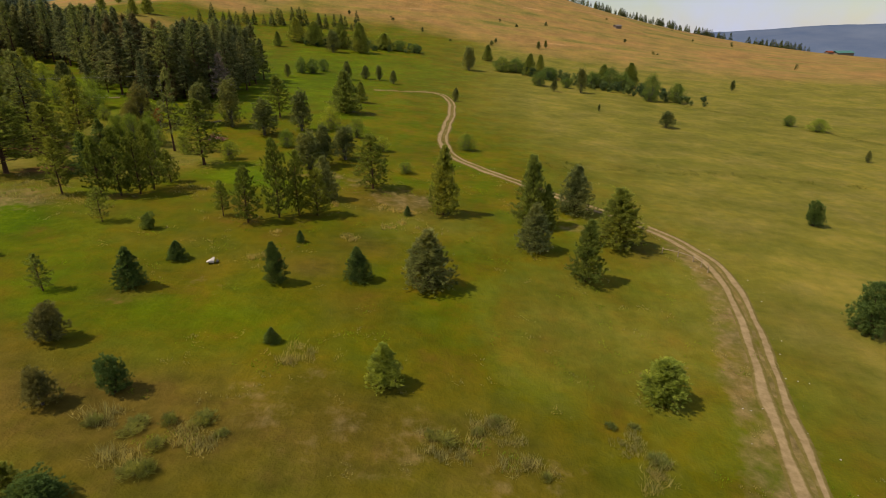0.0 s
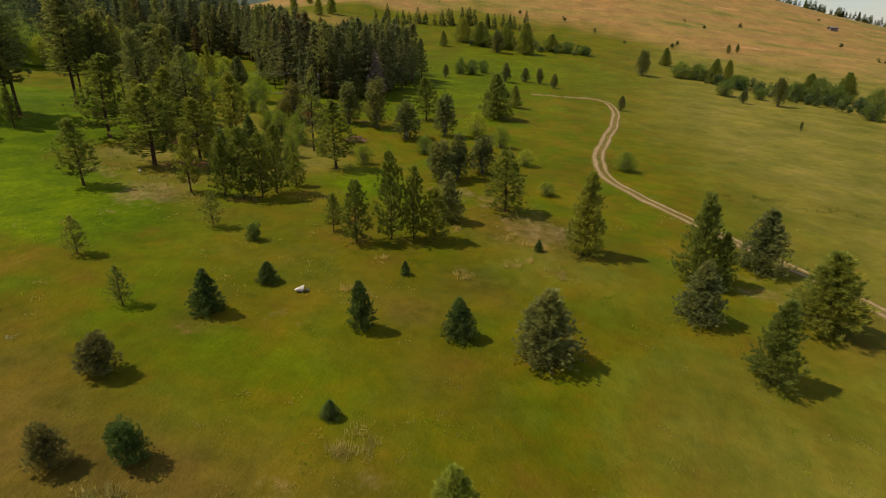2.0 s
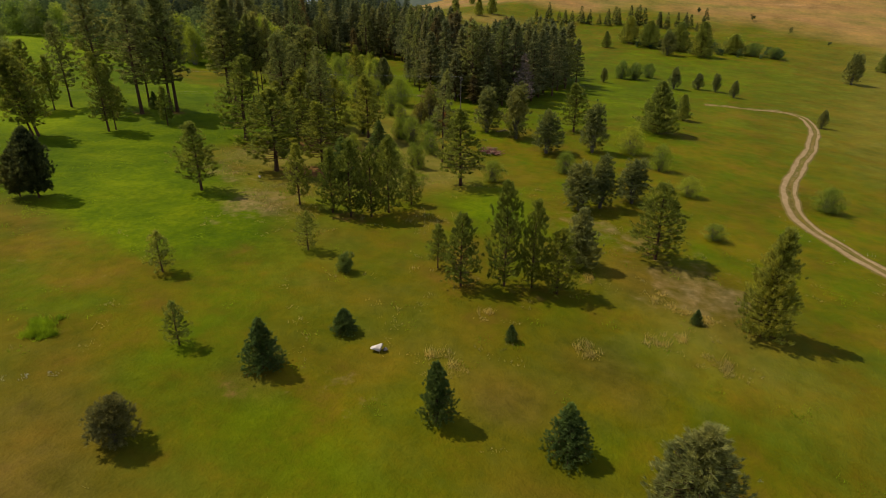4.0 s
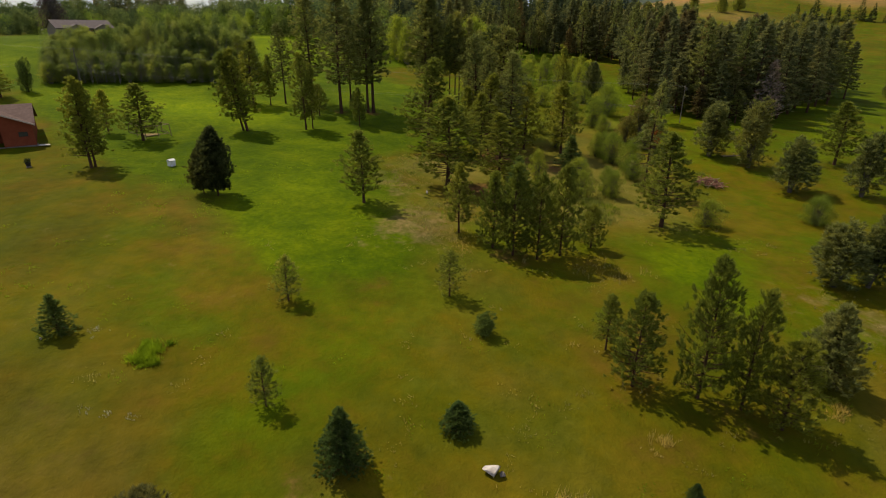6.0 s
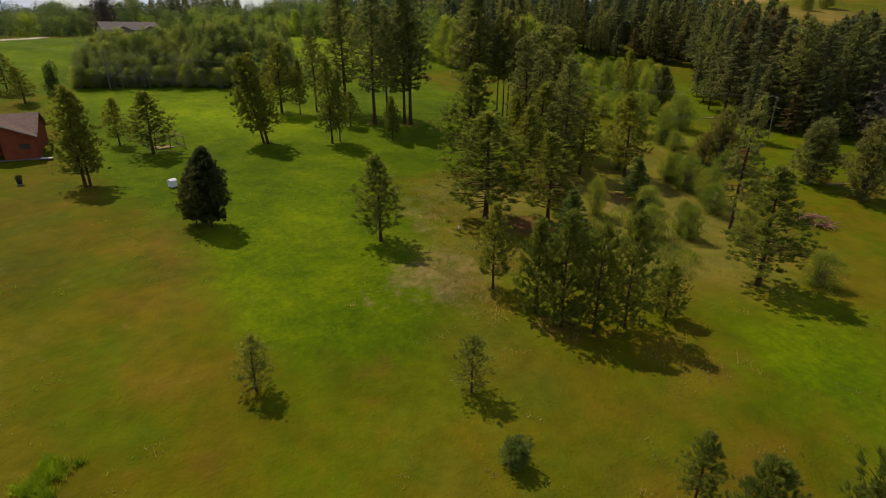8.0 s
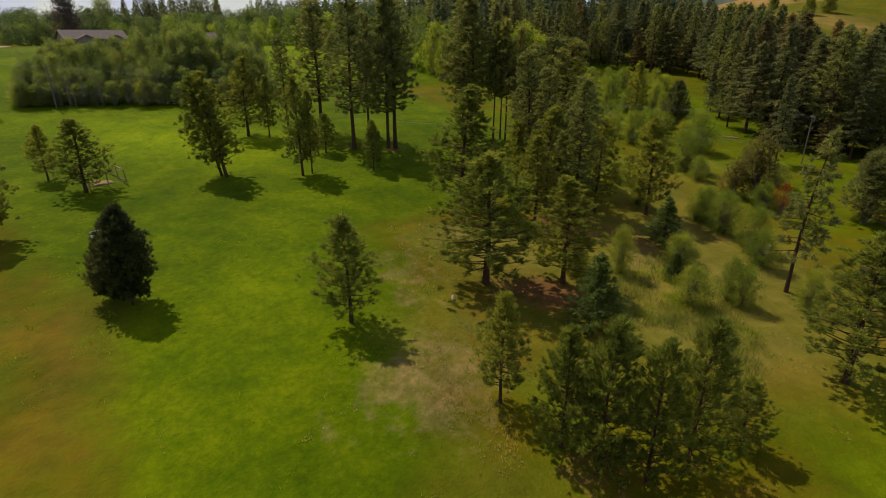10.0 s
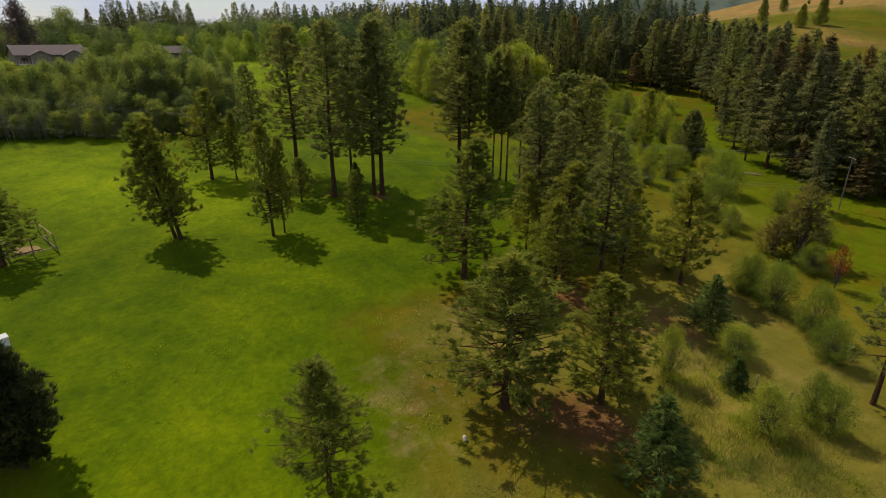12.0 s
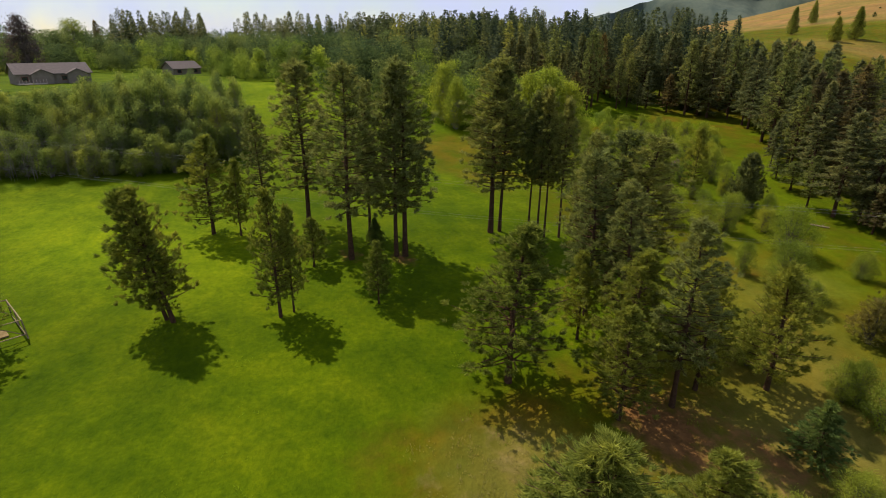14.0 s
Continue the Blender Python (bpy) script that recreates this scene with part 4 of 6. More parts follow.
plant("tall_pine", -109.7, 86.0, 21.6, 7.7)
plant("tall_pine", -109.3, 87.0, 22.6, 9.0)
plant("thin_pine", -66.6, 64.0, 8.7, 5.5)
plant("thin_pine", -54.0, 69.3, 7.6, 3.6)
plant("open_pine", -49.4, 70.4, 8.0, 4.2)
plant("open_pine", -47.1, 71.2, 9.4, 4.5)
plant("open_pine", -45.4, 73.0, 8.8, 4.2)
plant("open_pine", -45.0, 75.8, 9.6, 4.6)
plant("open_pine", -44.7, 80.1, 4.8, 3.2)
plant("pine", -45.4, 93.2, 11.4, 7.5)
plant("broadleaf", -43.1, 98.9, 3.4, 3.6)
plant("juniper", -60.8, 127.1, 9.1, 9.0)
plant("juniper", -53.6, 126.8, 10.6, 8.4)
plant("juniper", -44.0, 120.7, 7.9, 8.2)
plant("pine", -46.2, 139.3, 10.2, 7.2)
plant("juniper", -37.1, 126.4, 8.8, 7.0)
plant("broadleaf", -31.1, 130.4, 5.0, 5.0)
plant("broadleaf", -23.4, 122.7, 4.5, 3.6)
plant("broadleaf", -36.1, 111.1, 3.6, 3.7)
plant("juniper", -27.0, 94.6, 6.4, 7.6)
plant("juniper", -25.1, 97.4, 7.4, 5.8)
plant("juniper", -22.2, 102.4, 6.3, 7.0)
plant("open_pine", -14.3, 85.4, 8.6, 6.2)
plant("bushy_pine", -32.0, 152.9, 10.9, 8.6)
plant("bushy_pine", -31.4, 173.4, 6.2, 4.1)
plant("broadleaf", -16.5, 111.8, 3.0, 3.3)
plant("broadleaf", -10.0, 96.1, 2.0, 2.9)
plant("spruce", -7.6, 74.2, 1.5, 1.1)
plant("dead", -68.0, 157.5, 12.5, 7.0)
plant("bushy_pine", -96.1, 334.9, 13.1, 10.9)
plant("bushy_pine", -84.2, 328.6, 12.5, 12.8)
plant("juniper", -70.0, 310.2, 11.0, 11.6)
plant("bushy_pine", -68.8, 327.6, 13.4, 10.9)
plant("bushy_pine", -56.6, 318.1, 15.2, 11.2)
plant("bushy_pine", -46.3, 338.4, 9.0, 11.0)
plant("scrub", -37.2, 339.6, 5.8, 9.4)
plant("scrub", -28.0, 339.0, 4.9, 8.0)
plant("juniper", -45.6, 223.9, 7.0, 5.7)
plant("juniper", -39.5, 231.4, 5.2, 5.8)
plant("juniper", -34.0, 231.0, 5.7, 4.8)
plant("juniper", -27.2, 224.1, 5.1, 4.2)
plant("scrub", -65.4, 230.3, 5.7, 5.4)
plant("scrub", -61.4, 232.8, 5.5, 5.9)
plant("scrub", -59.0, 241.1, 4.8, 4.6)
plant("bushy_pine", -100.5, 312.5, 7.5, 5.0)
plant("juniper", -67.1, 216.6, 4.6, 3.8)
plant("juniper", 3.4, 293.9, 11.2, 10.5)
plant("bushy_pine", 14.7, 338.5, 8.9, 6.4)
plant("scrub", 20.8, 303.2, 7.0, 9.5)
plant("scrub", 28.2, 304.7, 6.7, 10.5)
plant("bushy_pine", 34.8, 298.1, 10.5, 7.5)
plant("bushy_pine", 42.4, 313.9, 9.3, 5.7)
plant("scrub", 35.6, 264.4, 5.8, 7.6)
plant("scrub", 44.1, 290.5, 5.8, 8.8)
plant("juniper", 40.5, 249.2, 5.2, 4.7)
plant("scrub", 48.9, 265.7, 4.3, 4.9)
plant("juniper", 52.9, 252.8, 10.4, 7.9)
plant("scrub", 63.7, 278.0, 6.6, 9.1)
plant("bushy_pine", 71.6, 291.7, 9.5, 7.7)
plant("scrub", 72.0, 277.8, 9.3, 9.0)
plant("scrub", 77.0, 275.0, 7.4, 8.8)
plant("bushy_pine", 84.4, 288.0, 11.7, 9.3)
plant("juniper", -2.2, 194.6, 4.5, 3.9)
plant("broadleaf", 1.2, 119.1, 3.4, 4.2)
plant("juniper", 20.3, 407.5, 3.0, 4.7)
plant("juniper", 54.0, 415.1, 5.2, 4.7)
plant("juniper", 49.9, 203.8, 2.6, 1.5)
plant("juniper", 66.1, 180.0, 5.2, 7.4)
plant("juniper", 145.6, 308.7, 5.3, 4.1)
plant("scrub", 118.8, 204.0, 3.6, 4.5)
plant("broadleaf", 124.2, 195.1, 4.3, 7.1)
plant("juniper", 107.6, 145.7, 3.0, 2.3)
plant("round_spruce", 57.5, 85.6, 4.0, 3.5)
plant("round_spruce", 42.5, 50.3, 5.9, 5.8)
plant("scrub", 81.5, 245.3, 10.5, 7.4)
plant("scrub", 93.6, 248.1, 7.6, 7.4)
plant("juniper", 60.1, 422.5, 5.4, 3.7)
plant("juniper", 23.7, 419.1, 3.0, 3.6)
plant("bushy_pine", -24.2, 21.4, 2.1, 2.0)
plant("pine", -160.2, 18.4, 8.1, 4.1)
plant("pine", -159.6, 21.1, 8.9, 5.1)
plant("pine", -147.8, 25.3, 6.7, 5.3)
plant("round_spruce", -152.1, 29.7, 6.2, 3.6)
plant("pine", -95.6, 37.2, 11.9, 6.0)
plant("pine", -96.0, 37.7, 11.2, 4.9)
plant("thin_pine", -114.5, 40.8, 7.0, 3.9)
plant("pine", -108.1, 45.1, 8.9, 7.0)
plant("broadleaf", -55.7, 96.4, 4.0, 2.8)
plant("broken_pine", -55.8, 103.4, 15.6, 4.7)
plant("dark_fir", -52.7, 32.6, 3.2, 2.7)
plant("pine", -102.8, 70.4, 12.9, 5.2)
plant("thin_pine", -103.2, 71.8, 10.9, 3.4)
plant("pine", -125.3, 67.7, 12.4, 7.4)
plant("thin_pine", -123.4, 70.7, 9.8, 3.7)
plant("tall_pine", -124.3, 74.1, 15.6, 5.2)
plant("tall_pine", -121.7, 79.0, 21.0, 9.2)
plant("tall_pine", -116.9, 85.6, 19.3, 5.9)
plant("thin_pine", -100.9, 79.9, 6.8, 3.2)
plant("spruce", -113.8, 85.0, 3.4, 2.4)
plant("thin_pine", -111.4, 76.4, 5.9, 3.9)
plant("tall_pine", -110.9, 100.4, 22.3, 9.8)
plant("bare_pine", -110.8, 101.8, 21.3, 7.6)
plant("bare_pine", -108.9, 105.2, 18.4, 4.9)
plant("bare_pine", -107.9, 105.9, 19.2, 4.9)
plant("bare_pine", -106.8, 106.2, 19.0, 4.8)
plant("bare_pine", -105.9, 108.0, 18.1, 4.8)
plant("pine", -85.3, 85.0, 14.1, 9.8)
plant("tall_pine", -88.9, 103.0, 18.6, 9.0)
plant("tall_pine", -92.2, 102.8, 18.4, 8.6)
plant("tall_pine", -96.1, 103.1, 16.9, 6.3)
plant("pine", -78.0, 90.5, 10.1, 5.8)
plant("tall_pine", -77.2, 95.8, 16.4, 6.3)
plant("pine", -77.8, 99.5, 11.5, 5.9)
plant("thin_pine", -75.1, 105.6, 11.8, 7.2)
plant("thin_pine", -87.7, 94.9, 9.1, 4.6)
plant("tall_pine", -90.5, 98.5, 17.0, 7.0)
plant("pine", -80.5, 94.0, 12.5, 7.0)
plant("pine", -67.9, 77.2, 12.1, 10.2)
plant("pine", -65.2, 83.9, 9.9, 7.2)
plant("dark_fir", -58.3, 81.4, 6.3, 4.6)
plant("broadleaf", -64.9, 90.8, 4.6, 2.7)
plant("dark_fir", -68.5, 101.2, 5.3, 4.4)
plant("broadleaf", -57.0, 96.5, 4.0, 2.6)
plant("broadleaf", -67.6, 109.9, 5.0, 4.3)
plant("broadleaf", -63.2, 109.1, 4.9, 3.5)
plant("spruce", -61.9, 95.0, 2.8, 2.2)
plant("twiggy_bush", -71.1, 111.8, 1.9, 2.6)
plant("leafless_shrub", -82.0, 124.6, 2.0, 2.8)
plant("leafless_shrub", -118.8, 146.6, 2.6, 3.0)
plant("red", -66.6, 119.6, 4.7, 2.1)
plant("cone_juniper", -102.5, 142.6, 8.8, 5.6)
plant("thin_pine", -109.9, 140.0, 11.2, 4.6)
plant("broadleaf", -89.9, 133.8, 6.3, 6.0)
plant("brown_juniper", -72.5, 123.0, 9.0, 7.4)
plant("brown_juniper", -74.4, 121.5, 5.0, 5.0)
plant("fir", -79.4, 138.6, 13.5, 4.0, "slender young fir standing before the forest")
plant("broadleaf", -84.9, 124.3, 5.9, 4.7)
plant("broadleaf", -71.3, 110.4, 3.9, 3.0)
plant("broadleaf", -66.1, 86.4, 3.0, 2.6)
plant("tall_pine", -85.3, 97.7, 16.1, 6.0)
plant("round_spruce", -22.0, 20.9, 1.8, 3.2)
plant("bushy_pine", -234.6, 377.1, 13.5, 5.6)
plant("bushy_pine", -253.1, 428.8, 12.5, 5.2)
plant("bushy_pine", -200.3, 352.4, 10.5, 6.0)
plant("bushy_pine", -197.6, 364.8, 14.0, 7.0)


# ---------------------------------------------------------------- woods
def inside(p, poly):
    x, y = p
    odd = False
    for (x1, y1), (x2, y2) in zip(poly, poly[1:] + poly[:1]):
        if (y1 > y) != (y2 > y) and x < (x2 - x1) * (y - y1) / (y2 - y1) + x1:
            odd = not odd
    return odd


def scatter(poly, gap, seed, tries=6000):
    """Random spots in an outline, at least gap apart."""
    rng = random.Random(seed)
    x0, x1 = min(p[0] for p in poly), max(p[0] for p in poly)
    y0, y1 = min(p[1] for p in poly), max(p[1] for p in poly)
    spots, cell = [], {}
    for _ in range(tries):
        p = (rng.uniform(x0, x1), rng.uniform(y0, y1))
        if not inside(p, poly):
            continue
        k = (int(p[0] // gap), int(p[1] // gap))
        if any(math.hypot(p[0] - q[0], p[1] - q[1]) < gap for i in (-1, 0, 1) for j in (-1, 0, 1) for q in cell.get((k[0] + i, k[1] + j), ())):
            continue
        cell.setdefault(k, []).append(p)
        spots.append(p)
    return spots


def wood(name, spots, low_h, high_h, needle, conifers, label, seed, size, count):
    """Many far trees in one mesh: short blades in conical or rounded crowns, on thin trunks."""
    rng = np.random.default_rng(seed)
    V, Fc, tone, base = [], [], [], 0
    for x, y in spots:
        h = rng.uniform(low_h, high_h)
        z = gz(x, y)
        if conifers:
            r = h * rng.uniform(0.13, 0.24)
            a = rng.uniform(0.08, 1.0, count) ** 0.9
            rr = r * ((1 - a) ** 0.85 + 0.05) * rng.uniform(0.25, 1.1, count)
            az = rng.uniform(0, 6.283, count)
            C = np.stack([x + rr * np.cos(az), y + rr * np.sin(az), z + a * h - rr * 0.25], 1)
            D = np.stack([np.cos(az), np.sin(az), np.full(count, -0.05)], 1)
            C[-3:], D[-3:] = [x, y, z + h * 0.96], [0, 0, 1]
            big = 0.4 + 0.8 * (1 - a)
            big[-3:] = 0.3
            face = None
        else:
            r = h * rng.uniform(0.30, 0.48)
            k = 9
            lobes = np.stack([x + rng.normal(0, 0.42, k) * r, y + rng.normal(0, 0.42, k) * r, z + h * rng.uniform(0.14, 0.84, k)], 1)
            D = rng.normal(0, 1, (count, 3))
            D /= np.linalg.norm(D, axis=1)[:, None]
            C = lobes[rng.integers(0, k, count)] + D * r * 0.52 * rng.uniform(0.3, 1.0, (count, 1)) ** 0.4
            face = D + 0.35 * (C - np.array([x, y, z + h * 0.55])) / r + np.array([0, 0, 0.3])
            D = rng.normal(0, 1, D.shape)
            big = np.ones(count)
        v, f = blades(C, D, big * size * h / 12, big * size * h / 12 * (0.42 if conifers else 0.95), 1, 0.35, rng, face)
        V.append(v)
        Fc.append(f + base)
        base += len(v)
        t, tf = tubes([(np.array([[x, y, z - 0.3], [x, y, z + h * 0.8]]), [0.012 * h, 0.03])], 3)
        V.append(t)
        tone.append(np.full(len(v) + len(t), rng.uniform(0.08, 1.0)))
        Fc.append(np.concatenate([np.stack([tf[:, 0], tf[:, 1], tf[:, 2]], 1), np.stack([tf[:, 0], tf[:, 2], tf[:, 3]], 1)]) + base)
        base += len(t)
    me = mesh_np(name, np.concatenate(V), np.concatenate(Fc), needle)
    me.attributes.new("tone", "FLOAT", "POINT").data.foreach_set("value", np.concatenate(tone).astype(np.float32))
    return tagged(new(name, me), label, "woodland", kind="stuff")


# the fir forest: its edge as single trees, its depth as one body
FOREST = [(-107, 157), (-101, 155), (-93, 152), (-85, 149), (-74, 149), (-66, 170), (-72, 204), (-95, 228), (-130, 254), (-170, 272), (-230, 280), (-330, 230), (-330, 150), (-235, 140), (-190, 146), (-166, 158), (-164, 174), (-156, 188), (-143, 199), (-126, 184), (-113, 168)]
edge = lambda p: min(math.hypot(p[0] - a[0], p[1] - a[1]) for a in ((-88, 150), (-74, 160), (-70, 180), (-74, 205), (-96, 156), (-108, 165), (-120, 178), (-143, 199), (-158, 188), (-166, 170)))
rng = random.Random(9)
forest_spots = [p for p in scatter(FOREST, 3.3, 3, 17000) if rng.random() < 0.74]
deep = []
for p in forest_spots:
    if edge(p) < 24:
        tall = p[0] > -125 and p[1] < 186 and rng.random() < 0.55
        h = rng.uniform(14, 21) if tall else rng.choice((7, 10, 12, 14, 16, 18, 19))
        if rng.random() < 0.22:
            plant("forest_pine", p[0], p[1], h * 1.05, (1.8 + 0.24 * h) * rng.uniform(0.85, 1.15))
        else:
            plant("fir", p[0], p[1], h, (2.0 + 0.32 * h) * rng.uniform(0.85, 1.15))
    else:
        deep.append(p)
wood("pine_forest", [p for p in deep[::4] if p[1] < 200], 9, 19, NEEDLE_PINE, True, "olive-green pines standing through the conifer forest", 20, 1.1, 560)
deep = [p for i, p in enumerate(deep) if i % 4]
low = lambda p: p[1] > 196 and p[0] > -190
wood("fir_forest", [p for p in deep if not low(p)], 8, 20, NEEDLE_DEEP, True, "dense dark-green conifer forest covering the rise", 21, 1.1, 620)
wood("young_fir_forest", [p for p in deep if low(p)], 5, 11, NEEDLE_DEEP, True, "lower dark-green conifers on the forest's far side", 32, 1.1, 620)
EDGE = [(-112, 164), (-102, 153.5), (-92, 150.5), (-84, 147.5), (-73, 147.5), (-66, 165), (-70, 168), (-76, 152), (-92, 154), (-103, 158), (-114, 168)]
for p in scatter(EDGE, 5.6, 19):
    plant(rng.choice(("fir", "fir", "juniper", "forest_pine")), p[0], p[1], rng.uniform(4.5, 10), rng.uniform(3.0, 4.6), "young conifer at the sunny edge of the dark forest")
# conifers on the western skyline and beyond the broadleaf wood
WEST = [(-375, 61), (-372, 100), (-400, 106), (-402, 59)]
NORTHWEST = [(-372, 123), (-370, 142), (-354, 190), (-335, 232), (-300, 262), (-330, 290), (-390, 240), (-412, 150), (-402, 121)]
wood("skyline_conifers", scatter(WEST, 4.2, 5) + scatter(NORTHWEST, 4.8, 17), 17, 26, NEEDLE_DEEP, True, "far dark conifers along the western skyline", 22, 1.0, 520)
# broadleaf belt along the meadow and the wood behind the houses
BELT = [(-159, 33), (-157, 44), (-153, 58), (-151, 69), (-156, 77), (-172, 80), (-182, 76), (-188, 62), (-187, 36)]
belt_front = lambda p: p[0] - np.interp(p[1], (33, 44, 58, 70, 81), (-159, -157, -153, -150, -155))
for p in scatter(BELT, 2.4, 6):
    back = -belt_front(p)
    tall = (5.2 + 5.6 * float(smooth(0, 11, back)) if p[0] > -172 else 7.0) * float(np.interp(p[1], (34, 50, 58, 68, 76), (0.76, 0.86, 1.05, 1.12, 1.0)))
    plant("aspen", p[0], p[1], tall * rng.uniform(0.72, 1.14), rng.uniform(2.6, 4.4))
for p in scatter([(-159, 33), (-156, 46), (-154, 58), (-164, 58), (-170, 46), (-170, 33)], 2.2, 41):
    plant("bare_aspen", p[0], p[1], rng.uniform(6.0, 8.8), rng.uniform(1.2, 2.2))
BROAD = [(-284, 4), (-285, 88), (-252, 90), (-228, 92), (-214, 97), (-200, 107), (-178, 117), (-150, 130), (-142, 142), (-152, 166), (-188, 145), (-235, 137), (-330, 146), (-345, 112), (-345, 4)]
broad_spots = scatter(BROAD, 6.4, 7)
light = lambda i, p: i % 3 == 0 or p[0] > -176
wood("broadleaf_wood", [p for i, p in enumerate(broad_spots) if light(i, p)] + scatter([(-285, 85), (-252, 87.5), (-228, 89.5), (-214, 94), (-200, 104), (-203, 107), (-230, 94), (-285, 90)], 3.6, 43)[::2], 4, 12, LEAF_FRESH, False, "light-green broadleaf wood behind the houses", 23, 0.36, 2500)
wood("dark_broadleaf_wood", [p for i, p in enumerate(broad_spots) if not light(i, p)], 8, 15, LEAF_DULL, False, "darker green broadleaf trees of the wood behind the houses", 31, 0.36, 2500)
FAR_LEAF = [(-385, -40), (-385, 58), (-440, 58), (-440, -40)]
wood("far_broadleaf_wood", scatter(FAR_LEAF, 9, 8) + scatter([(-378, 103), (-378, 122), (-430, 125), (-430, 100)], 8, 18), 13, 19, LEAF_DULL, False, "far green broadleaf trees on the western rise", 24, 0.5, 900)
DUSK = [(-262, -50), (-250, -8), (-262, 10), (-320, 0), (-330, -60)]
wood("field_broadleaf_wood", scatter(DUSK, 12, 8), 6, 10, LEAF_DULL, False, "far green broadleaf trees round the fields", 33, 0.6, 700)
for x, y, h, w in ((-147.5, 139.5, 14.5, 9.0), (-152.0, 138.0, 13.0, 8.0), (-145.5, 143.5, 12.0, 7.5), (-161.5, 125.0, 10.5, 6.0), (-168.0, 125.5, 12.5, 7.0), (-158.0, 130.5, 8.0, 6.5)):
    plant("willow", x, y, h, w)
plant("purple", -264, 37, 17, 8.5)
plant("aspen", -322, 47, 18, 10, "tall green broadleaf tree standing over the far wood")
plant("fir", -326, 55, 18, 6.5, "dark conifer standing over the far broadleaf wood")
# saplings in the clearing before the forest
CLEAR = [(-108, 118), (-95, 128), (-92, 140), (-112, 150), (-130, 172), (-150, 166), (-146, 140), (-128, 122)]
for p in scatter(CLEAR, 4.6, 12):
    plant("broadleaf", p[0], p[1], rng.uniform(3.0, 6.0), rng.uniform(2.4, 4.2))
UNDER = [(-94, 108), (-76, 106), (-60, 92), (-54, 88), (-50, 98), (-62, 116), (-78, 138), (-92, 128)]
for p in scatter(UNDER, 8.2, 14):
    h, w = rng.uniform(2.5, 4.8), rng.uniform(2.2, 3.8)
    if math.hypot(p[0] + 64.5, p[1] - 116.5) > 6.5:
        plant("broadleaf", p[0], p[1], h, w)
# a dark row on the field behind the forest, scrub by the creek, specks on the hill
ROW = [(-168 + 2.9 * k + rng.uniform(-4, 4), 372 + 1.0 * k + rng.uniform(-7, 7)) for k in range(34)]
wood("hedgerow_conifers", ROW, 4, 12, NEEDLE_DARK, True, "row of dark conifers along a far field", 25, 1.8, 300)
SCRUB = [(18, 318), (52, 305), (78, 288), (98, 262), (104, 240), (86, 246), (60, 270), (30, 296)]
wood("creek_scrub", scatter(SCRUB, 4.0, 15), 2.0, 5.5, LEAF_DULL, False, "low dull-green scrub along the creek", 26, 1.2, 420)
SCRUB_WEST = [(-95, 345), (-30, 350), (-24, 338), (-60, 322), (-92, 325)]
wood("field_scrub", scatter(SCRUB_WEST, 6.0, 16), 2.5, 4.5, LEAF_DULL, False, "low scrub round the far pines", 27, 2.0, 160)
RIDGE = [(70 + 2.6 * k + rng.uniform(-5, 5), 800 + rng.uniform(-26, 26)) for k in range(110) for _ in range(2) if rng.random() < 0.85] + [(400 + rng.uniform(-10, 60), 800 + rng.uniform(-25, 25)) for k in range(46)]
wood("ridge_conifers", RIDGE, 5, 11, NEEDLE_DARK, True, "tiny dark conifers along the ridge of the hill", 28, 2.4, 150)
HILL = [(rng.uniform(-260, 420), rng.uniform(400, 760)) for k in range(34)]
wood("hill_shrubs", HILL, 2, 5, NEEDLE_DARK, False, "scattered dark shrubs on the straw-coloured hill", 29, 2.2, 90)


def build_road():
    line = spline([(-196, -12), (-210, 4), (-224, 11), (-250, 14), (-285, 15)], 1.5)
    verts, faces = [], []
    for k, p in enumerate(line):
        q = line[min(k + 1, len(line) - 1)] - line[max(k - 1, 0)]
        nrm = Vector((-q.y, q.x)).normalized()
        for j, (o, lift) in enumerate(((-2.3, -0.1), (-1.9, 0.10), (0, 0.14), (1.9, 0.10), (2.3, -0.1))):
            xy = p + nrm * o
            verts.append((xy.x, xy.y, on_ground(xy.x, xy.y) + lift))
            if k and j:
                a = len(verts) - 1
                faces.append((a - 6, a - 5, a, a - 1))
    tagged(new("road", mesh_np("road", verts, faces, ROAD)), "pale gravel road across the far field", "road", kind="structure")


build_road()


# ---------------------------------------------------------------- far mountains
def mountain(name, material, az0, az1, dist, tops, label, seed):
    """A far range: tops are heights at even steps of bearing."""
    verts, faces = [], []
    n, m = 120, 9
    rs = np.random.default_rng(seed)
    ph = rs.uniform(0, 6.28, 6)
    for i in range(n + 1):
        u = i / n
        az = radians(az0 + (az1 - az0) * u)
        top = np.interp(u, np.linspace(0, 1, len(tops)), tops)
        top = top + 0.02 * abs(top) * (math.sin(u * 37 + ph[0]) + 0.6 * math.sin(u * 83 + ph[1]) + 0.4 * math.sin(u * 171 + ph[2]))
        for j in range(m):
            w = j / (m - 1)
            d = dist * (0.80 + 0.2 * w) + 60 * math.sin(u * 25 + j) * (0 < j < m - 1)
            verts.append((d * math.sin(az), d * math.cos(az), -110 + (top + 110) * w ** 0.9))
            if i and j:
                k = len(verts) - 1
                faces.append((k - m - 1, k - 1, k, k - m))
    me = mesh_np(name, verts, faces, material)
    me.polygons.foreach_set("use_smooth", np.ones(len(me.polygons), bool))
    return tagged(new(name, me), label, "mountain", kind="structure")


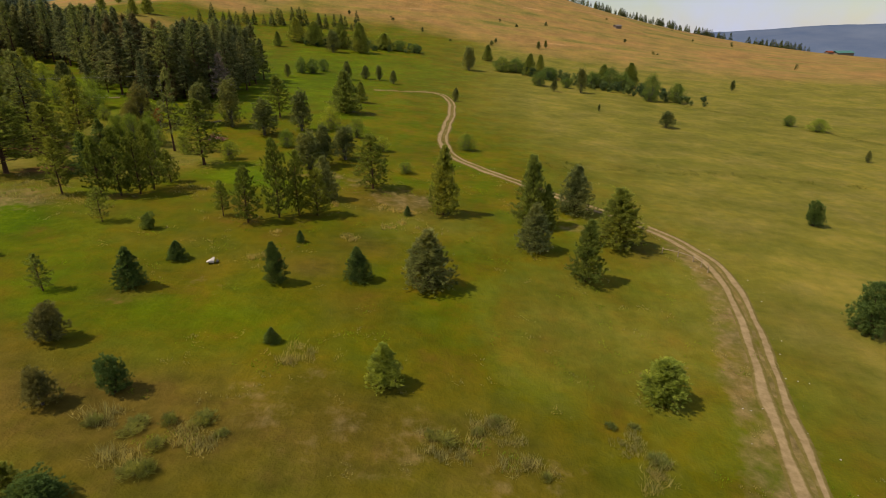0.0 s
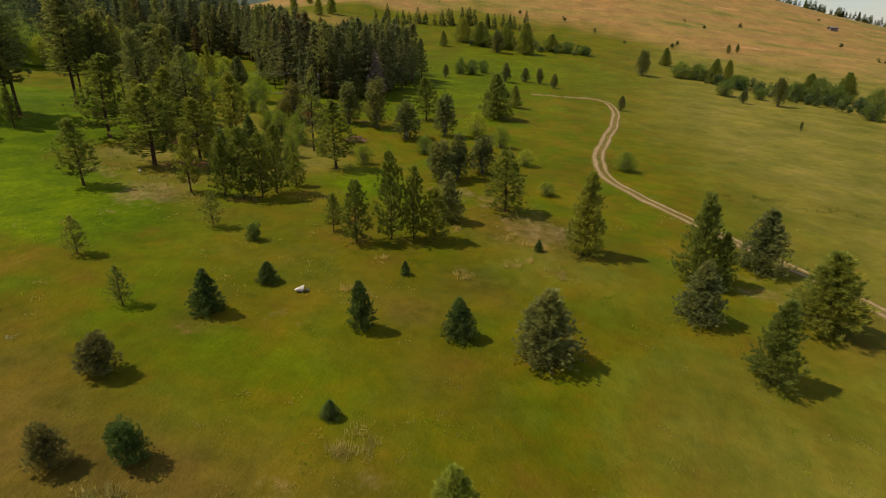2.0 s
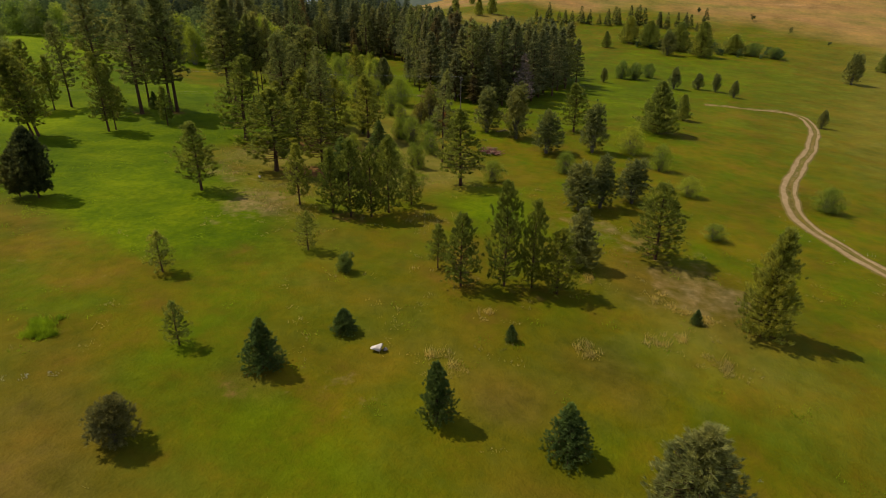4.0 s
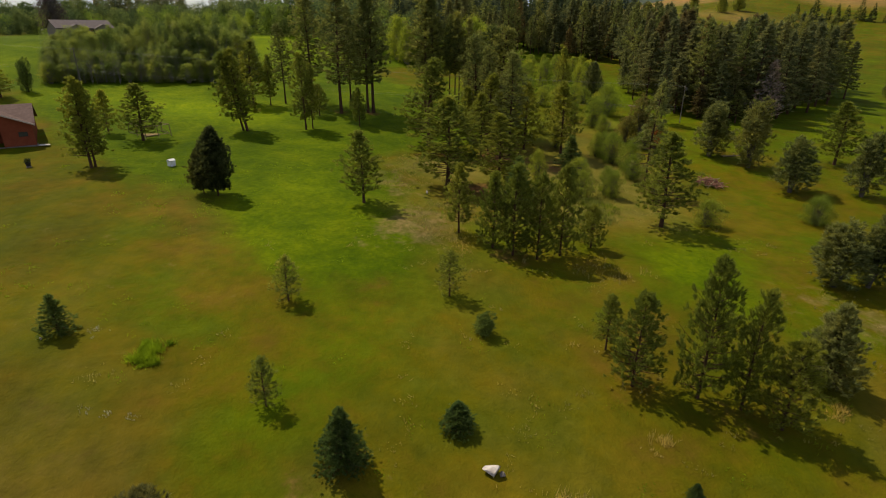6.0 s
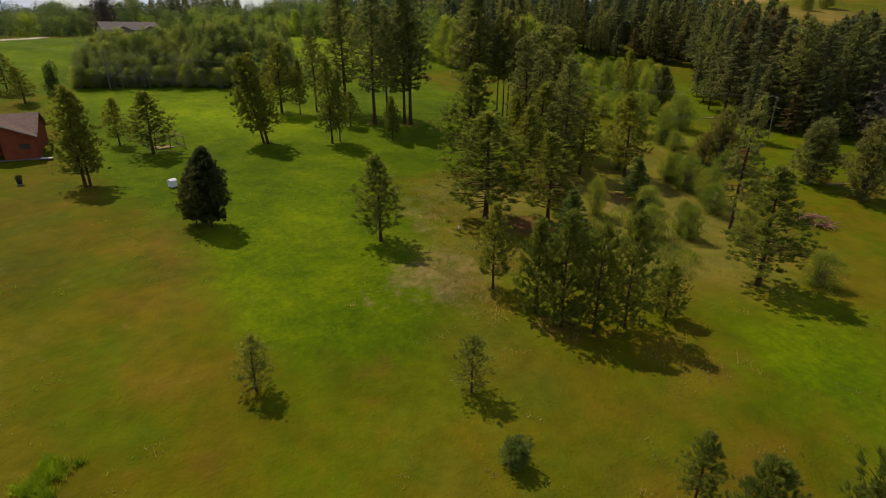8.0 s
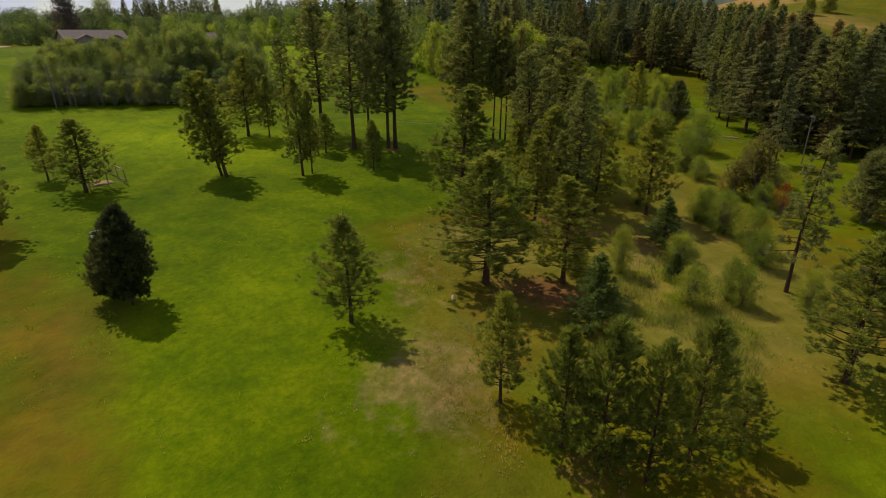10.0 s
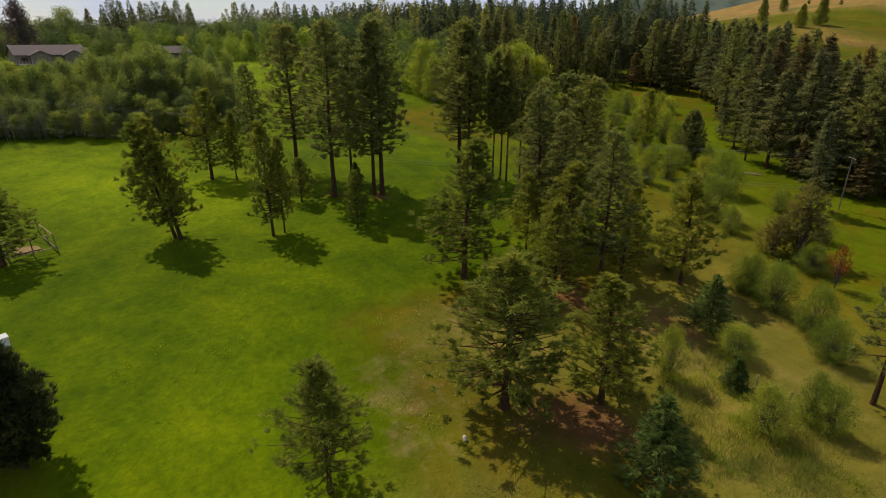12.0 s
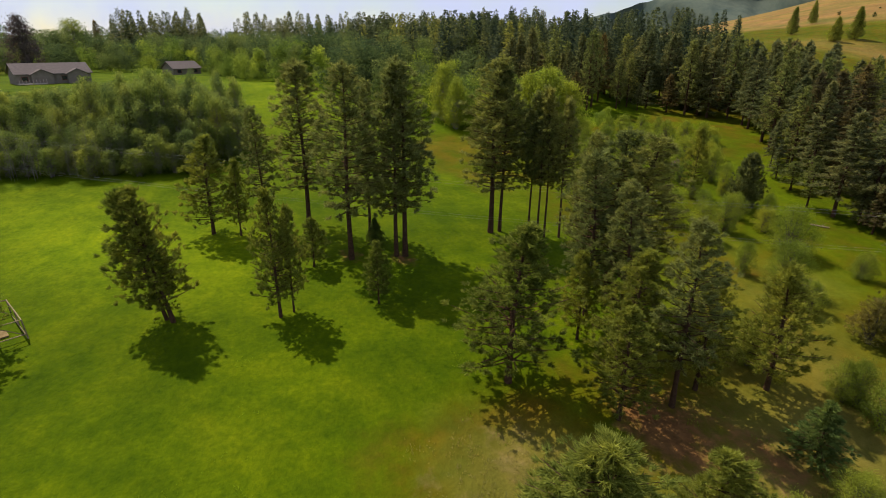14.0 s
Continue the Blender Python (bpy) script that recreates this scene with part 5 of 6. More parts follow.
# Aerial haze over the far range is painted into this blue base colour.
HAZE_BLUE = plain_material("painted_haze_blue", (0.060, 0.088, 0.150), (0.100, 0.124, 0.180), 0.003, 1.0, 0.2, 8.0)
WOODED = plain_material("wooded_slope", (0.060, 0.085, 0.072), (0.120, 0.140, 0.105), 0.02, 1.0, 0.4, 6.0)
mountain("backdrop_mountains", HAZE_BLUE, 18, 62, 4100, (10, 30, 62, 78, 92, 80, 100, 90), "far mountain range on the horizon with haze painted into its blue", 1)
mountain("backdrop_wooded_hill", WOODED, -54, -16, 1900, (30, 100, 165, 190, 200, 190), "far wooded mountain slope beyond the hill", 2)

# ---------------------------------------------------------------- buildings
SIDING_RED = plain_material("red_brown_siding", (0.185, 0.046, 0.022), (0.235, 0.064, 0.032), 1.2, 0.8, 0.2, 0.01)
SHINGLE = plain_material("brown_shingles", (0.115, 0.078, 0.066), (0.165, 0.115, 0.098), 2.0, 0.95, 0.5, 0.02)
SHINGLE_GREY = plain_material("grey_shingles", (0.125, 0.103, 0.097), (0.175, 0.146, 0.136), 2.0, 0.95, 0.5, 0.02)
SIDING_TAN = plain_material("tan_siding", (0.17, 0.14, 0.115), (0.23, 0.19, 0.155), 1.0, 0.85, 0.2, 0.01)
TRIM = plain_material("pale_trim", (0.42, 0.33, 0.27), (0.52, 0.43, 0.36), 3.0, 0.7, 0.1, 0.01)
CONCRETE = plain_material("concrete", (0.38, 0.35, 0.31), (0.50, 0.47, 0.42), 2.0, 0.9, 0.3, 0.01)
TIMBER = plain_material("weathered_timber", (0.21, 0.155, 0.095), (0.34, 0.265, 0.170), 6.0, 0.9, 0.4, 0.01)
WHITE = plain_material("white_plastic", (0.66, 0.65, 0.62), (0.80, 0.79, 0.77), 2.5, 0.5, 0.05, 0.01)
DARK = plain_material("dark_metal", (0.020, 0.020, 0.020), (0.045, 0.042, 0.040), 6.0, 0.6, 0.1, 0.01)
WIRE = plain_material("wire", (0.20, 0.20, 0.20), (0.30, 0.30, 0.30), 6.0, 0.5, 0.1, 0.01)
DARK_RED = plain_material("dark_red_trim", (0.15, 0.044, 0.026), (0.19, 0.058, 0.034), 1.2, 0.85, 0.2, 0.01)
glass_nodes = Nodes("window_glass", 0.08)
glass_nodes.b.inputs["Specular IOR Level"].default_value = 0.6
GLASS = glass_nodes.color(glass_nodes.ramp(glass_nodes.noise(2.0), (0.3, (0.020, 0.024, 0.026)), (0.7, (0.045, 0.050, 0.052))))


def slab(name, pts, t, material, parent, label=""):
    """A roof plane or board: four corners, thickness downward."""
    bm = bmesh.new()
    prism(bm, [Vector(p) - Vector((0, 0, t)) for p in pts], (0, 0, t))
    bmesh.ops.recalc_face_normals(bm, faces=bm.faces)
    return part(name, bm, material, parent, label)


def window(parent, x, y, z, w, h):
    """A window on a wall that faces +x."""
    bm = bmesh.new()
    for y0, y1, z0, z1 in ((-w / 2, w / 2, -h / 2, -h / 2 + 0.09), (-w / 2, w / 2, h / 2 - 0.09, h / 2), (-w / 2, -w / 2 + 0.09, -h / 2 + 0.09, h / 2 - 0.09), (w / 2 - 0.09, w / 2, -h / 2 + 0.09, h / 2 - 0.09)):
        box(bm, x - 0.02, x + 0.05, y + y0, y + y1, z + z0, z + z1)
    frame_ob = part("window", bm, DARK_RED, parent, "dark framed window")
    bm = bmesh.new()
    box(bm, x - 0.015, x + 0.012, y - w / 2 + 0.09, y + w / 2 - 0.09, z - h / 2 + 0.09, z + h / 2 - 0.09)
    part("pane", bm, GLASS, frame_ob)


def red_house():
    """The red-brown house at the meadow's edge: side-gabled body, a wide front gable with a recessed porch, a shingled roof."""
    house = tagged(new("house"), "single-storey red-brown sided house with brown shingle roof at the meadow's edge", "house")
    g = on_ground(-111, 29)
    house.location = (-111.2, 31.0, g)      # origin at the corner nearest to the trees; +x towards the open meadow
    H, D, S, G = 3.2, 11.0, -22.0, -7.4
    apex_y, apex_z, ridge_x, ridge_z = -3.7, 4.8, -5.5, 5.6
    bm = bmesh.new()                     # north part of the front wall, gable above, beside the porch opening
    prism(bm, [(0, -3.9, -0.6), (0, 0, -0.6), (0, 0, H), (0, apex_y, apex_z), (0, G, H), (0, G, 2.3), (0, -3.9, 2.3)], (-0.2, 0, 0))
    bmesh.ops.recalc_face_normals(bm, faces=bm.faces)
    part("front_wall", bm, SIDING_RED, house)
    bm = bmesh.new()
    box(bm, -0.2, 0.0, S, G, -0.6, H)
    part("front_wall", bm, SIDING_RED, house)
    bm = bmesh.new()
    prism(bm, [(-0.2, 0, -0.6), (-D, 0, -0.6), (-D, 0, H), (ridge_x, 0, ridge_z), (-0.2, 0, H)], (0, -0.2, 0))
    bmesh.ops.recalc_face_normals(bm, faces=bm.faces)
    part("end_wall", bm, SIDING_RED, house)
    bm = bmesh.new()
    prism(bm, [(-0.2, S, -0.6), (-D, S, -0.6), (-D, S, H), (ridge_x, S, ridge_z), (-0.2, S, H)], (0, 0.2, 0))
    bmesh.ops.recalc_face_normals(bm, faces=bm.faces)
    part("end_wall", bm, SIDING_RED, house)
    bm = bmesh.new()
    box(bm, -D, -D + 0.2, S + 0.2, -0.2, -0.6, H)
    part("back_wall", bm, SIDING_RED, house)
    bm = bmesh.new()
    box(bm, -2.7, -2.5, G + 0.1, -3.95, -0.3, 2.6)
    part("porch_wall", bm, SIDING_RED, house)
    bm = bmesh.new()
    box(bm, -2.5, -0.21, G + 0.1, -3.95, 2.32, 2.42)
    part("porch_ceiling", bm, SIDING_RED, house)
    bm = bmesh.new()
    box(bm, -2.5, 0.5, -12.0, 0.2, -0.5, 0.06)
    part("porch_slab", bm, SHINGLE_GREY, house)
    for y in (-7.2,):
        bm = bmesh.new()
        box(bm, -0.28, -0.02, y - 0.12, y + 0.12, 0.06, 2.3)
        part("porch_post", bm, SIDING_RED, house)
    bm = bmesh.new()
    box(bm, -2.49, -2.43, -6.4, -5.4, 0.06, 2.1)
    part("door", bm, DARK, house, "dark front door under the porch")
    window(house, 0.0, -1.3, 1.75, 1.3, 0.85)
    # roof: two main planes with overhang, and the front gable's two planes
    o, e = 0.45, 0.5
    k = (ridge_z - H) / 5.5
    slab("roof_plane", [(e, G - o, H - k * e), (ridge_x, G - o, ridge_z), (ridge_x, S - o, ridge_z), (e, S - o, H - k * e)], 0.16, SHINGLE, house)
    slab("roof_plane", [(-0.25, o, H + k * 0.25), (ridge_x, o, ridge_z), (ridge_x, G - o, ridge_z), (-0.25, G - o, H + k * 0.25)], 0.16, SHINGLE, house)
    slab("roof_plane", [(ridge_x, o, ridge_z), (-D - e, o, H - k * e), (-D - e, S - o, H - k * e), (ridge_x, S - o, ridge_z)], 0.16, SHINGLE, house)
    q = (apex_z - H) / 3.7
    slab("gable_roof", [(e + 0.1, o - 0.02, H - q * o + 0.16), (e + 0.1, apex_y, apex_z + 0.16), (ridge_x, apex_y, apex_z + 0.16), (-0.3, o - 0.02, H - q * o + 0.16)], 0.16, SHINGLE, house)
    slab("gable_roof", [(e + 0.1, apex_y, apex_z + 0.16), (e + 0.1, G - o, H - q * o + 0.16), (-0.3, G - o, H - q * o + 0.16), (ridge_x, apex_y, apex_z + 0.16)], 0.16, SHINGLE, house)
    for ya, yb in ((o, apex_y), (apex_y, G - o)):
        za = H - q * o if ya != apex_y else apex_z
        zb = apex_z if yb == apex_y else H - q * o
        bm = bmesh.new()
        prism(bm, [(e + 0.1, ya, za - 0.04), (e + 0.1, yb, zb - 0.04), (e + 0.1, yb, zb + 0.18), (e + 0.1, ya, za + 0.18)], (0.05, 0, 0))
        bmesh.ops.recalc_face_normals(bm, faces=bm.faces)
        part("fascia_board", bm, TRIM, house, "pale fascia board")
    bm = bmesh.new()
    prism(bm, [(1.1, 0.2, 0.02), (1.5, 1.6, 0.02), (0.7, 1.7, 0.02), (0.2, 0.4, 0.02)], (0, 0, 0.1))
    part("downspout_pad", bm, CONCRETE, house)
    return house


def far_house(x, y, length, depth, h, rise, turn, label, gables=0):
    house = tagged(new("far_house"), label, "house")
    house.matrix_basis = pose(x, y, gz(x, y) - 0.2, 0, 0, turn)
    a, d = length / 2, depth / 2
    for sx in (1, -1):
        bm = bmesh.new()
        box(bm, sx * d - 0.1, sx * d + 0.1, -a, a, -0.8, h)
        part("long_wall", bm, SIDING_TAN, house)
    for sy in (1, -1):
        bm = bmesh.new()
        prism(bm, [(-d, sy * a, -0.8), (d, sy * a, -0.8), (d, sy * a, h), (0, sy * a, h + rise), (-d, sy * a, h)], (0, -sy * 0.2, 0))
        bmesh.ops.recalc_face_normals(bm, faces=bm.faces)
        part("gable_wall", bm, SIDING_TAN, house)
    for sx in (1, -1):
        k = rise / d
        slab("roof_plane", [(sx * (d + 0.5), a + 0.5, h - k * 0.5 + 0.14), (0, a + 0.5, h + rise + 0.14), (0, -a - 0.5, h + rise + 0.14), (sx * (d + 0.5), -a - 0.5, h - k * 0.5 + 0.14)], 0.14, SHINGLE_GREY, house)
    for i in range(max(2, int(length / 4))):
        window(house, d + 0.1, -a + 1.8 + i * (length - 3.6) / max(1, int(length / 4) - 1), h * 0.55, 1.4, 1.1)
    for i in range(gables):
        yc = -a * 0.35 + i * a * 0.95
        w = 2.4
        bm = bmesh.new()
        prism(bm, [(d + 1.2, yc - w, -0.8), (d + 1.2, yc + w, -0.8), (d + 1.2, yc + w, h - 0.2), (d + 1.2, yc, h + 0.9), (d + 1.2, yc - w, h - 0.2)], (-1.0, 0, 0))
        bmesh.ops.recalc_face_normals(bm, faces=bm.faces)
        part("bay_wall", bm, SIDING_TAN, house)
        for s in (1, -1):
            slab("bay_roof", [(d + 1.5, yc + s * (w + 0.4), h - 0.26), (d + 1.5, yc, h + 1.1), (0.3, yc, h + 1.1), (0.3, yc + s * (w + 0.4), h - 0.26)], 0.14, SHINGLE_GREY, house)
    if gables:
        bm = bmesh.new()
        box(bm, d + 0.2, d + 2.6, -a, -a + 6, 0.3, 0.55)
        deck = part("deck", bm, TRIM, house, "pale timber deck with railing")
        for i in range(9):
            bm = bmesh.new()
            box(bm, d + 2.5, d + 2.6, -a + i * 0.74, -a + i * 0.74 + 0.1, 0.55, 1.5)
            part("baluster", bm, TRIM, deck)
    return house


red_house()
far_house(-241.5, 44, 17, 9, 2.9, 2.3, 17, "long grey-roofed tan house with deck beyond the woodland belt", 2)
far_house(-268, 79, 9.2, 8, 2.2, 2.0, 22, "small grey-roofed tan outbuilding on the far lawn")

def hill_cabin(x, y, w, d, h, roof, label):
    house = tagged(new("hill_cabin"), label, "house")
    house.matrix_basis = pose(x, y, gz(x, y), 0, 0, 20)
    bm = bmesh.new()
    box(bm, -w / 2, w / 2, -d / 2, d / 2, -6, h)
    part("wall", bm, SIDING_TAN, house)
    for s in (1, -1):
        slab("roof_plane", [(-w / 2 - 0.6, s * (d / 2 + 0.6), h), (w / 2 + 0.6, s * (d / 2 + 0.6), h), (w / 2 + 0.6, 0, h + d * 0.28), (-w / 2 - 0.6, 0, h + d * 0.28)], 0.3, roof, house)
    return house


ROOF_GREEN = plain_material("green_metal_roof", (0.05, 0.14, 0.12), (0.07, 0.18, 0.15), 1.0, 0.5, 0.1, 0.01)
hill_cabin(152, 582, 6, 4.5, 2.4, SHINGLE_GREY, "pale cabin high on the straw-coloured hill")
hill_cabin(1411, 3338, 12, 6, 3, SHINGLE, "tan cabin among the ridge trees")
hill_cabin(447, 694, 26, 9, 3.2, ROOF_GREEN, "long barn with green metal roof on the far slope")
hill_cabin(421, 677, 8, 5, 2.6, SIDING_RED, "small reddish shed on the far slope")


# ---------------------------------------------------------------- small things
def uneven_stone(name, x, y, sx, sy, sz, seed, material, label, category="rock"):
    rs = random.Random(seed)
    bm = bmesh.new()
    bmesh.ops.create_icosphere(bm, subdivisions=3, radius=1)
    dirs = [(Vector((rs.gauss(0, 1), rs.gauss(0, 1), rs.gauss(0, 1))).normalized(), rs.uniform(0.38, 0.72)) for _ in range(15)]
    for v in bm.verts:
        for d, lim in dirs:
            k = v.co.dot(d)
            if k > lim:
                v.co -= d * (k - lim)
        v.co = Vector((v.co.x * sx, v.co.y * sy, v.co.z * sz + sz * 0.55))
    ob = part(name, bm, material)
    ob.location = (x, y, on_ground(x, y))
    return tagged(ob, label, category)


uneven_stone("white_rock", -26.5, 52.3, 0.62, 0.58, 0.50, 4, ROCK, "white boulder lying in the meadow grass")
uneven_stone("grey_rock", -26.0, 52.75, 0.26, 0.24, 0.20, 2, ROCK_GREY, "small grey stone beside the white boulder")
uneven_stone("white_rock", -66.5, 73.0, 0.28, 0.22, 0.3, 3, ROCK, "small white stone in dry grass near pines")


def tank():
    t = tagged(new("water_tank"), "white plastic tank box with sloping lid on the lawn", "tank")
    t.matrix_basis = pose(-91.6, 46.6, on_ground(-91.6, 46.6), 0, 0, 28) @ Matrix.Diagonal((0.68, 0.68, 0.72, 1))
    bm = bmesh.new()
    box(bm, -0.6, 0.6, -0.6, 0.6, 0.0, 1.05)
    bmesh.ops.bevel(bm, geom=bm.edges[:], offset=0.08, segments=2, affect="EDGES")
    part("body", bm, WHITE, t)
    bm = bmesh.new()
    prism(bm, [(-0.66, -0.66, 1.03), (0.66, -0.66, 1.03), (0.66, -0.66, 1.12), (0, -0.66, 1.42), (-0.66, -0.66, 1.12)], (0, 1.32, 0))
    bmesh.ops.recalc_face_normals(bm, faces=bm.faces)
    bmesh.ops.bevel(bm, geom=bm.edges[:], offset=0.03, segments=1, affect="EDGES")
    part("lid", bm, WHITE, t)


def garden_pen():
    """A timber frame with posts, rails and braces round a bed of pale soil, under two young pines."""
    pen = tagged(new("garden_pen"), "open timber frame enclosure round a pale soil bed on the lawn", "enclosure")
    cx, cy = -112.0, 46.6
    pen.matrix_basis = pose(cx, cy, on_ground(cx, cy), 0, 0, 18)
    a, b, h = 2.9, 2.0, 1.75
    bm = bmesh.new()
    box(bm, -a * 0.62, a * 0.55, -b * 0.6, b * 0.5, -0.5, 0.05)
    part("soil_bed", bm, DIRT, pen, "pale soil bed")
    posts = [(-a, -b), (0, -b), (a, -b), (a, 0), (a, b), (0, b), (-a, b), (-a, 0)]
    for x, y in posts:
        bm = bmesh.new()
        stick(bm, (x * 1.04, y * 1.06, -0.6), (x, y, h), 0.07, 0.06)
        part("post", bm, TIMBER, pen)
    ring = posts + posts[:1]
    for p, q in zip(ring, ring[1:]):
        for z in (h - 0.04, 0.25):
            bm = bmesh.new()
            stick(bm, (*p, z), (*q, z), 0.055, 0.055, 5)
            part("rail", bm, TIMBER, pen)
    for p, q in (((a, b), (a, 0)), ((a, -b), (a, 0)), ((-a, b), (-a, 0))):
        bm = bmesh.new()
        stick(bm, (*p, 0.2), (*q, h - 0.1), 0.04, 0.04, 5)
        part("brace", bm, TIMBER, pen)


def planter():
    p = tagged(new("planter"), "small black planter with dark shrub on a grey stone", "planter")
    p.location = (-99.9, 30.1, on_ground(-99.9, 30.1))
    bm = bmesh.new()
    box(bm, -0.30, 0.30, -0.30, 0.30, -0.1, 0.12)
    part("base_stone", bm, ROCK_GREY, p)
    bm = bmesh.new()
    stick(bm, (0, 0, 0.12), (0, 0, 0.62), 0.24, 0.34, 12)
    part("pot", bm, DARK, p)
    r = np.random.default_rng(5)
    D = r.normal(0, 1, (70, 3))
    D /= np.linalg.norm(D, axis=1)[:, None]
    v, f = blades(D * 0.22 + np.array([0, 0, 0.85]), D, np.full(70, 0.25), np.full(70, 0.1), 3, 0.5, r)
    part("foliage", mesh_np("foliage", v, f, NEEDLE_DARK), None, p)


def brush_pile():
    pile = tagged(new("brush_pile"), "heap of cut reddish-brown branches on the grass", "brush pile")
    x0, y0 = -52.6, 114.6
    pile.location = (x0, y0, on_ground(x0, y0))
    rs = random.Random(8)
    for i in range(90):
        bm = bmesh.new()
        az, r = rs.uniform(0, 6.28), rs.uniform(0, 1.9)
        c = Vector((r * math.cos(az), r * math.sin(az) * 0.8, max(0.12, (1.15 - 0.5 * r) * rs.uniform(0.2, 1))))
        d = Vector((rs.gauss(0, 1), rs.gauss(0, 1), rs.gauss(0, 0.28))).normalized() * rs.uniform(0.6, 1.5)
        p, q = c - d, c + d
        p.z, q.z = max(p.z, 0.05), max(q.z, 0.05)
        w = rs.uniform(0.03, 0.085)
        stick(bm, p, q, w, w * 0.5, 5)
        part("branch", bm, CUT_WOOD if i % 5 else TIMBER, pile)


def rail_gate():
    """The short pole fence beside the bend of the track."""
    fence = tagged(new("pole_fence"), "weathered pole fence corner beside the dirt track", "fence")
    pts = [(27.2, 68.6), (29.0, 67.7), (30.6, 66.6), (31.0, 65.0), (31.2, 63.4)]
    fence.location = (30.6, 66.6, on_ground(30.6, 66.6))
    o = Vector(fence.location)
    loc = [Vector((x, y, on_ground(x, y))) - o for x, y in pts]
    for p in loc:
        bm = bmesh.new()
        stick(bm, p + Vector((0, 0, -0.3)), p + Vector((0.05, 0.03, 0.95)), 0.07, 0.06)
        part("post", bm, TIMBER, fence)
    for p, q in zip(loc, loc[1:]):
        for z in (0.72,):
            bm = bmesh.new()
            stick(bm, p + Vector((0, 0, z)), q + Vector((0, 0, z + 0.03)), 0.055, 0.045)
            part("rail", bm, TIMBER, fence)


def wood_posts():
    for x, y, h in ((-61.3, 96.9, 1.2), (-60.0, 97.0, 1.1), (-58.9, 97.3, 1.2), (-62.8, 96.2, 1.0)):
        bm = bmesh.new()
        stick(bm, (0, 0, -0.3), (0.04, 0.02, h), 0.06, 0.05)
        ob = part("fence_post", bm, TIMBER)
        ob.location = (x, y, on_ground(x, y))
        tagged(ob, "weathered wooden fence post in tall grass", "fence post", "fence posts in the clearing")


def fallen_log(x, y, length, turn):
    bm = bmesh.new()
    stick(bm, (-length / 2, 0, 0.14), (length / 2, 0, 0.12), 0.16, 0.1, 8)
    stick(bm, (length * 0.1, 0, 0.2), (length * 0.28, 0.5, 0.5), 0.05, 0.03, 5)
    ob = part("fallen_log", bm, TIMBER)
    ob.matrix_basis = pose(x, y, on_ground(x, y) - 0.03, 0, 0, turn)
    tagged(ob, "weathered fallen log at the forest edge", "log")


def power_line():
    pole = tagged(new("utility_pole"), "grey wooden utility pole with crossarm before the forest", "utility pole")
    x0, y0 = -77.5, 142.5
    pole.location = (x0, y0, on_ground(x0, y0))
    bm = bmesh.new()
    stick(bm, (0, 0, -0.5), (0, 0, 7.6), 0.085, 0.065, 10)
    part("pole", bm, BARK_PALE, pole)
    bm = bmesh.new()
    stick(bm, (-0.7, 0.55, 7.3), (0.7, -0.55, 7.3), 0.055, 0.055)
    part("crossarm", bm, BARK_PALE, pole)
    bm = bmesh.new()
    stick(bm, (0.22, 0.15, 6.6), (0.22, 0.15, 7.2), 0.14, 0.14, 10)
    part("transformer", bm, BARK_PALE, pole, "grey transformer can")
    a = Vector(pole.location)
    for x1, y1 in ((-156.7, 39.2), (-178.6, 10.0)):
        far = tagged(new("utility_pole"), "grey wooden utility pole beside the woodland belt", "utility pole")
        far.location = (x1, y1, on_ground(x1, y1))
        bm = bmesh.new()
        stick(bm, (0, 0, -0.5), (0, 0, 7.8), 0.12, 0.09, 10)
        part("pole", bm, BARK_PALE, far)
        bm = bmesh.new()
        stick(bm, (-0.7, 0.55, 7.4), (0.7, -0.55, 7.4), 0.055, 0.055)
        part("crossarm", bm, BARK_PALE, far)
        b = Vector(far.location)
        for side, h in ((0.75, 7.5), (-0.75, 7.5), (0.1, 3.3), (-0.1, 2.9)):
            pts = []
            for i in range(25):
                u = i / 24
                pts.append(a.lerp(b, u) + Vector((side * 0.80, -side * 0.60, h - 4 * 0.8 * u * (1 - u))))
            v, f = tubes([(np.array(pts), np.full(25, 0.008))], 4)
            tagged(part("wire", mesh_np("wire", v, f, WIRE)), "thin power line wire strung between two poles", "wire", "wires of the power line")
        a = b


CUT_WOOD = plain_material("cut_branches", (0.175, 0.080, 0.056), (0.31, 0.160, 0.116), 5.0, 0.9, 0.3, 0.01)
BARK_PALE = plain_material("pale_pole_wood", (0.115, 0.100, 0.084), (0.18, 0.16, 0.135), 5.0, 0.9, 0.3, 0.01)
tank()
garden_pen()
planter()
brush_pile()
rail_gate()
wood_posts()
fallen_log(-92.9, 146.8, 2.4, 25)
fallen_log(-58.5, 130.0, 3.5, 70)
power_line()


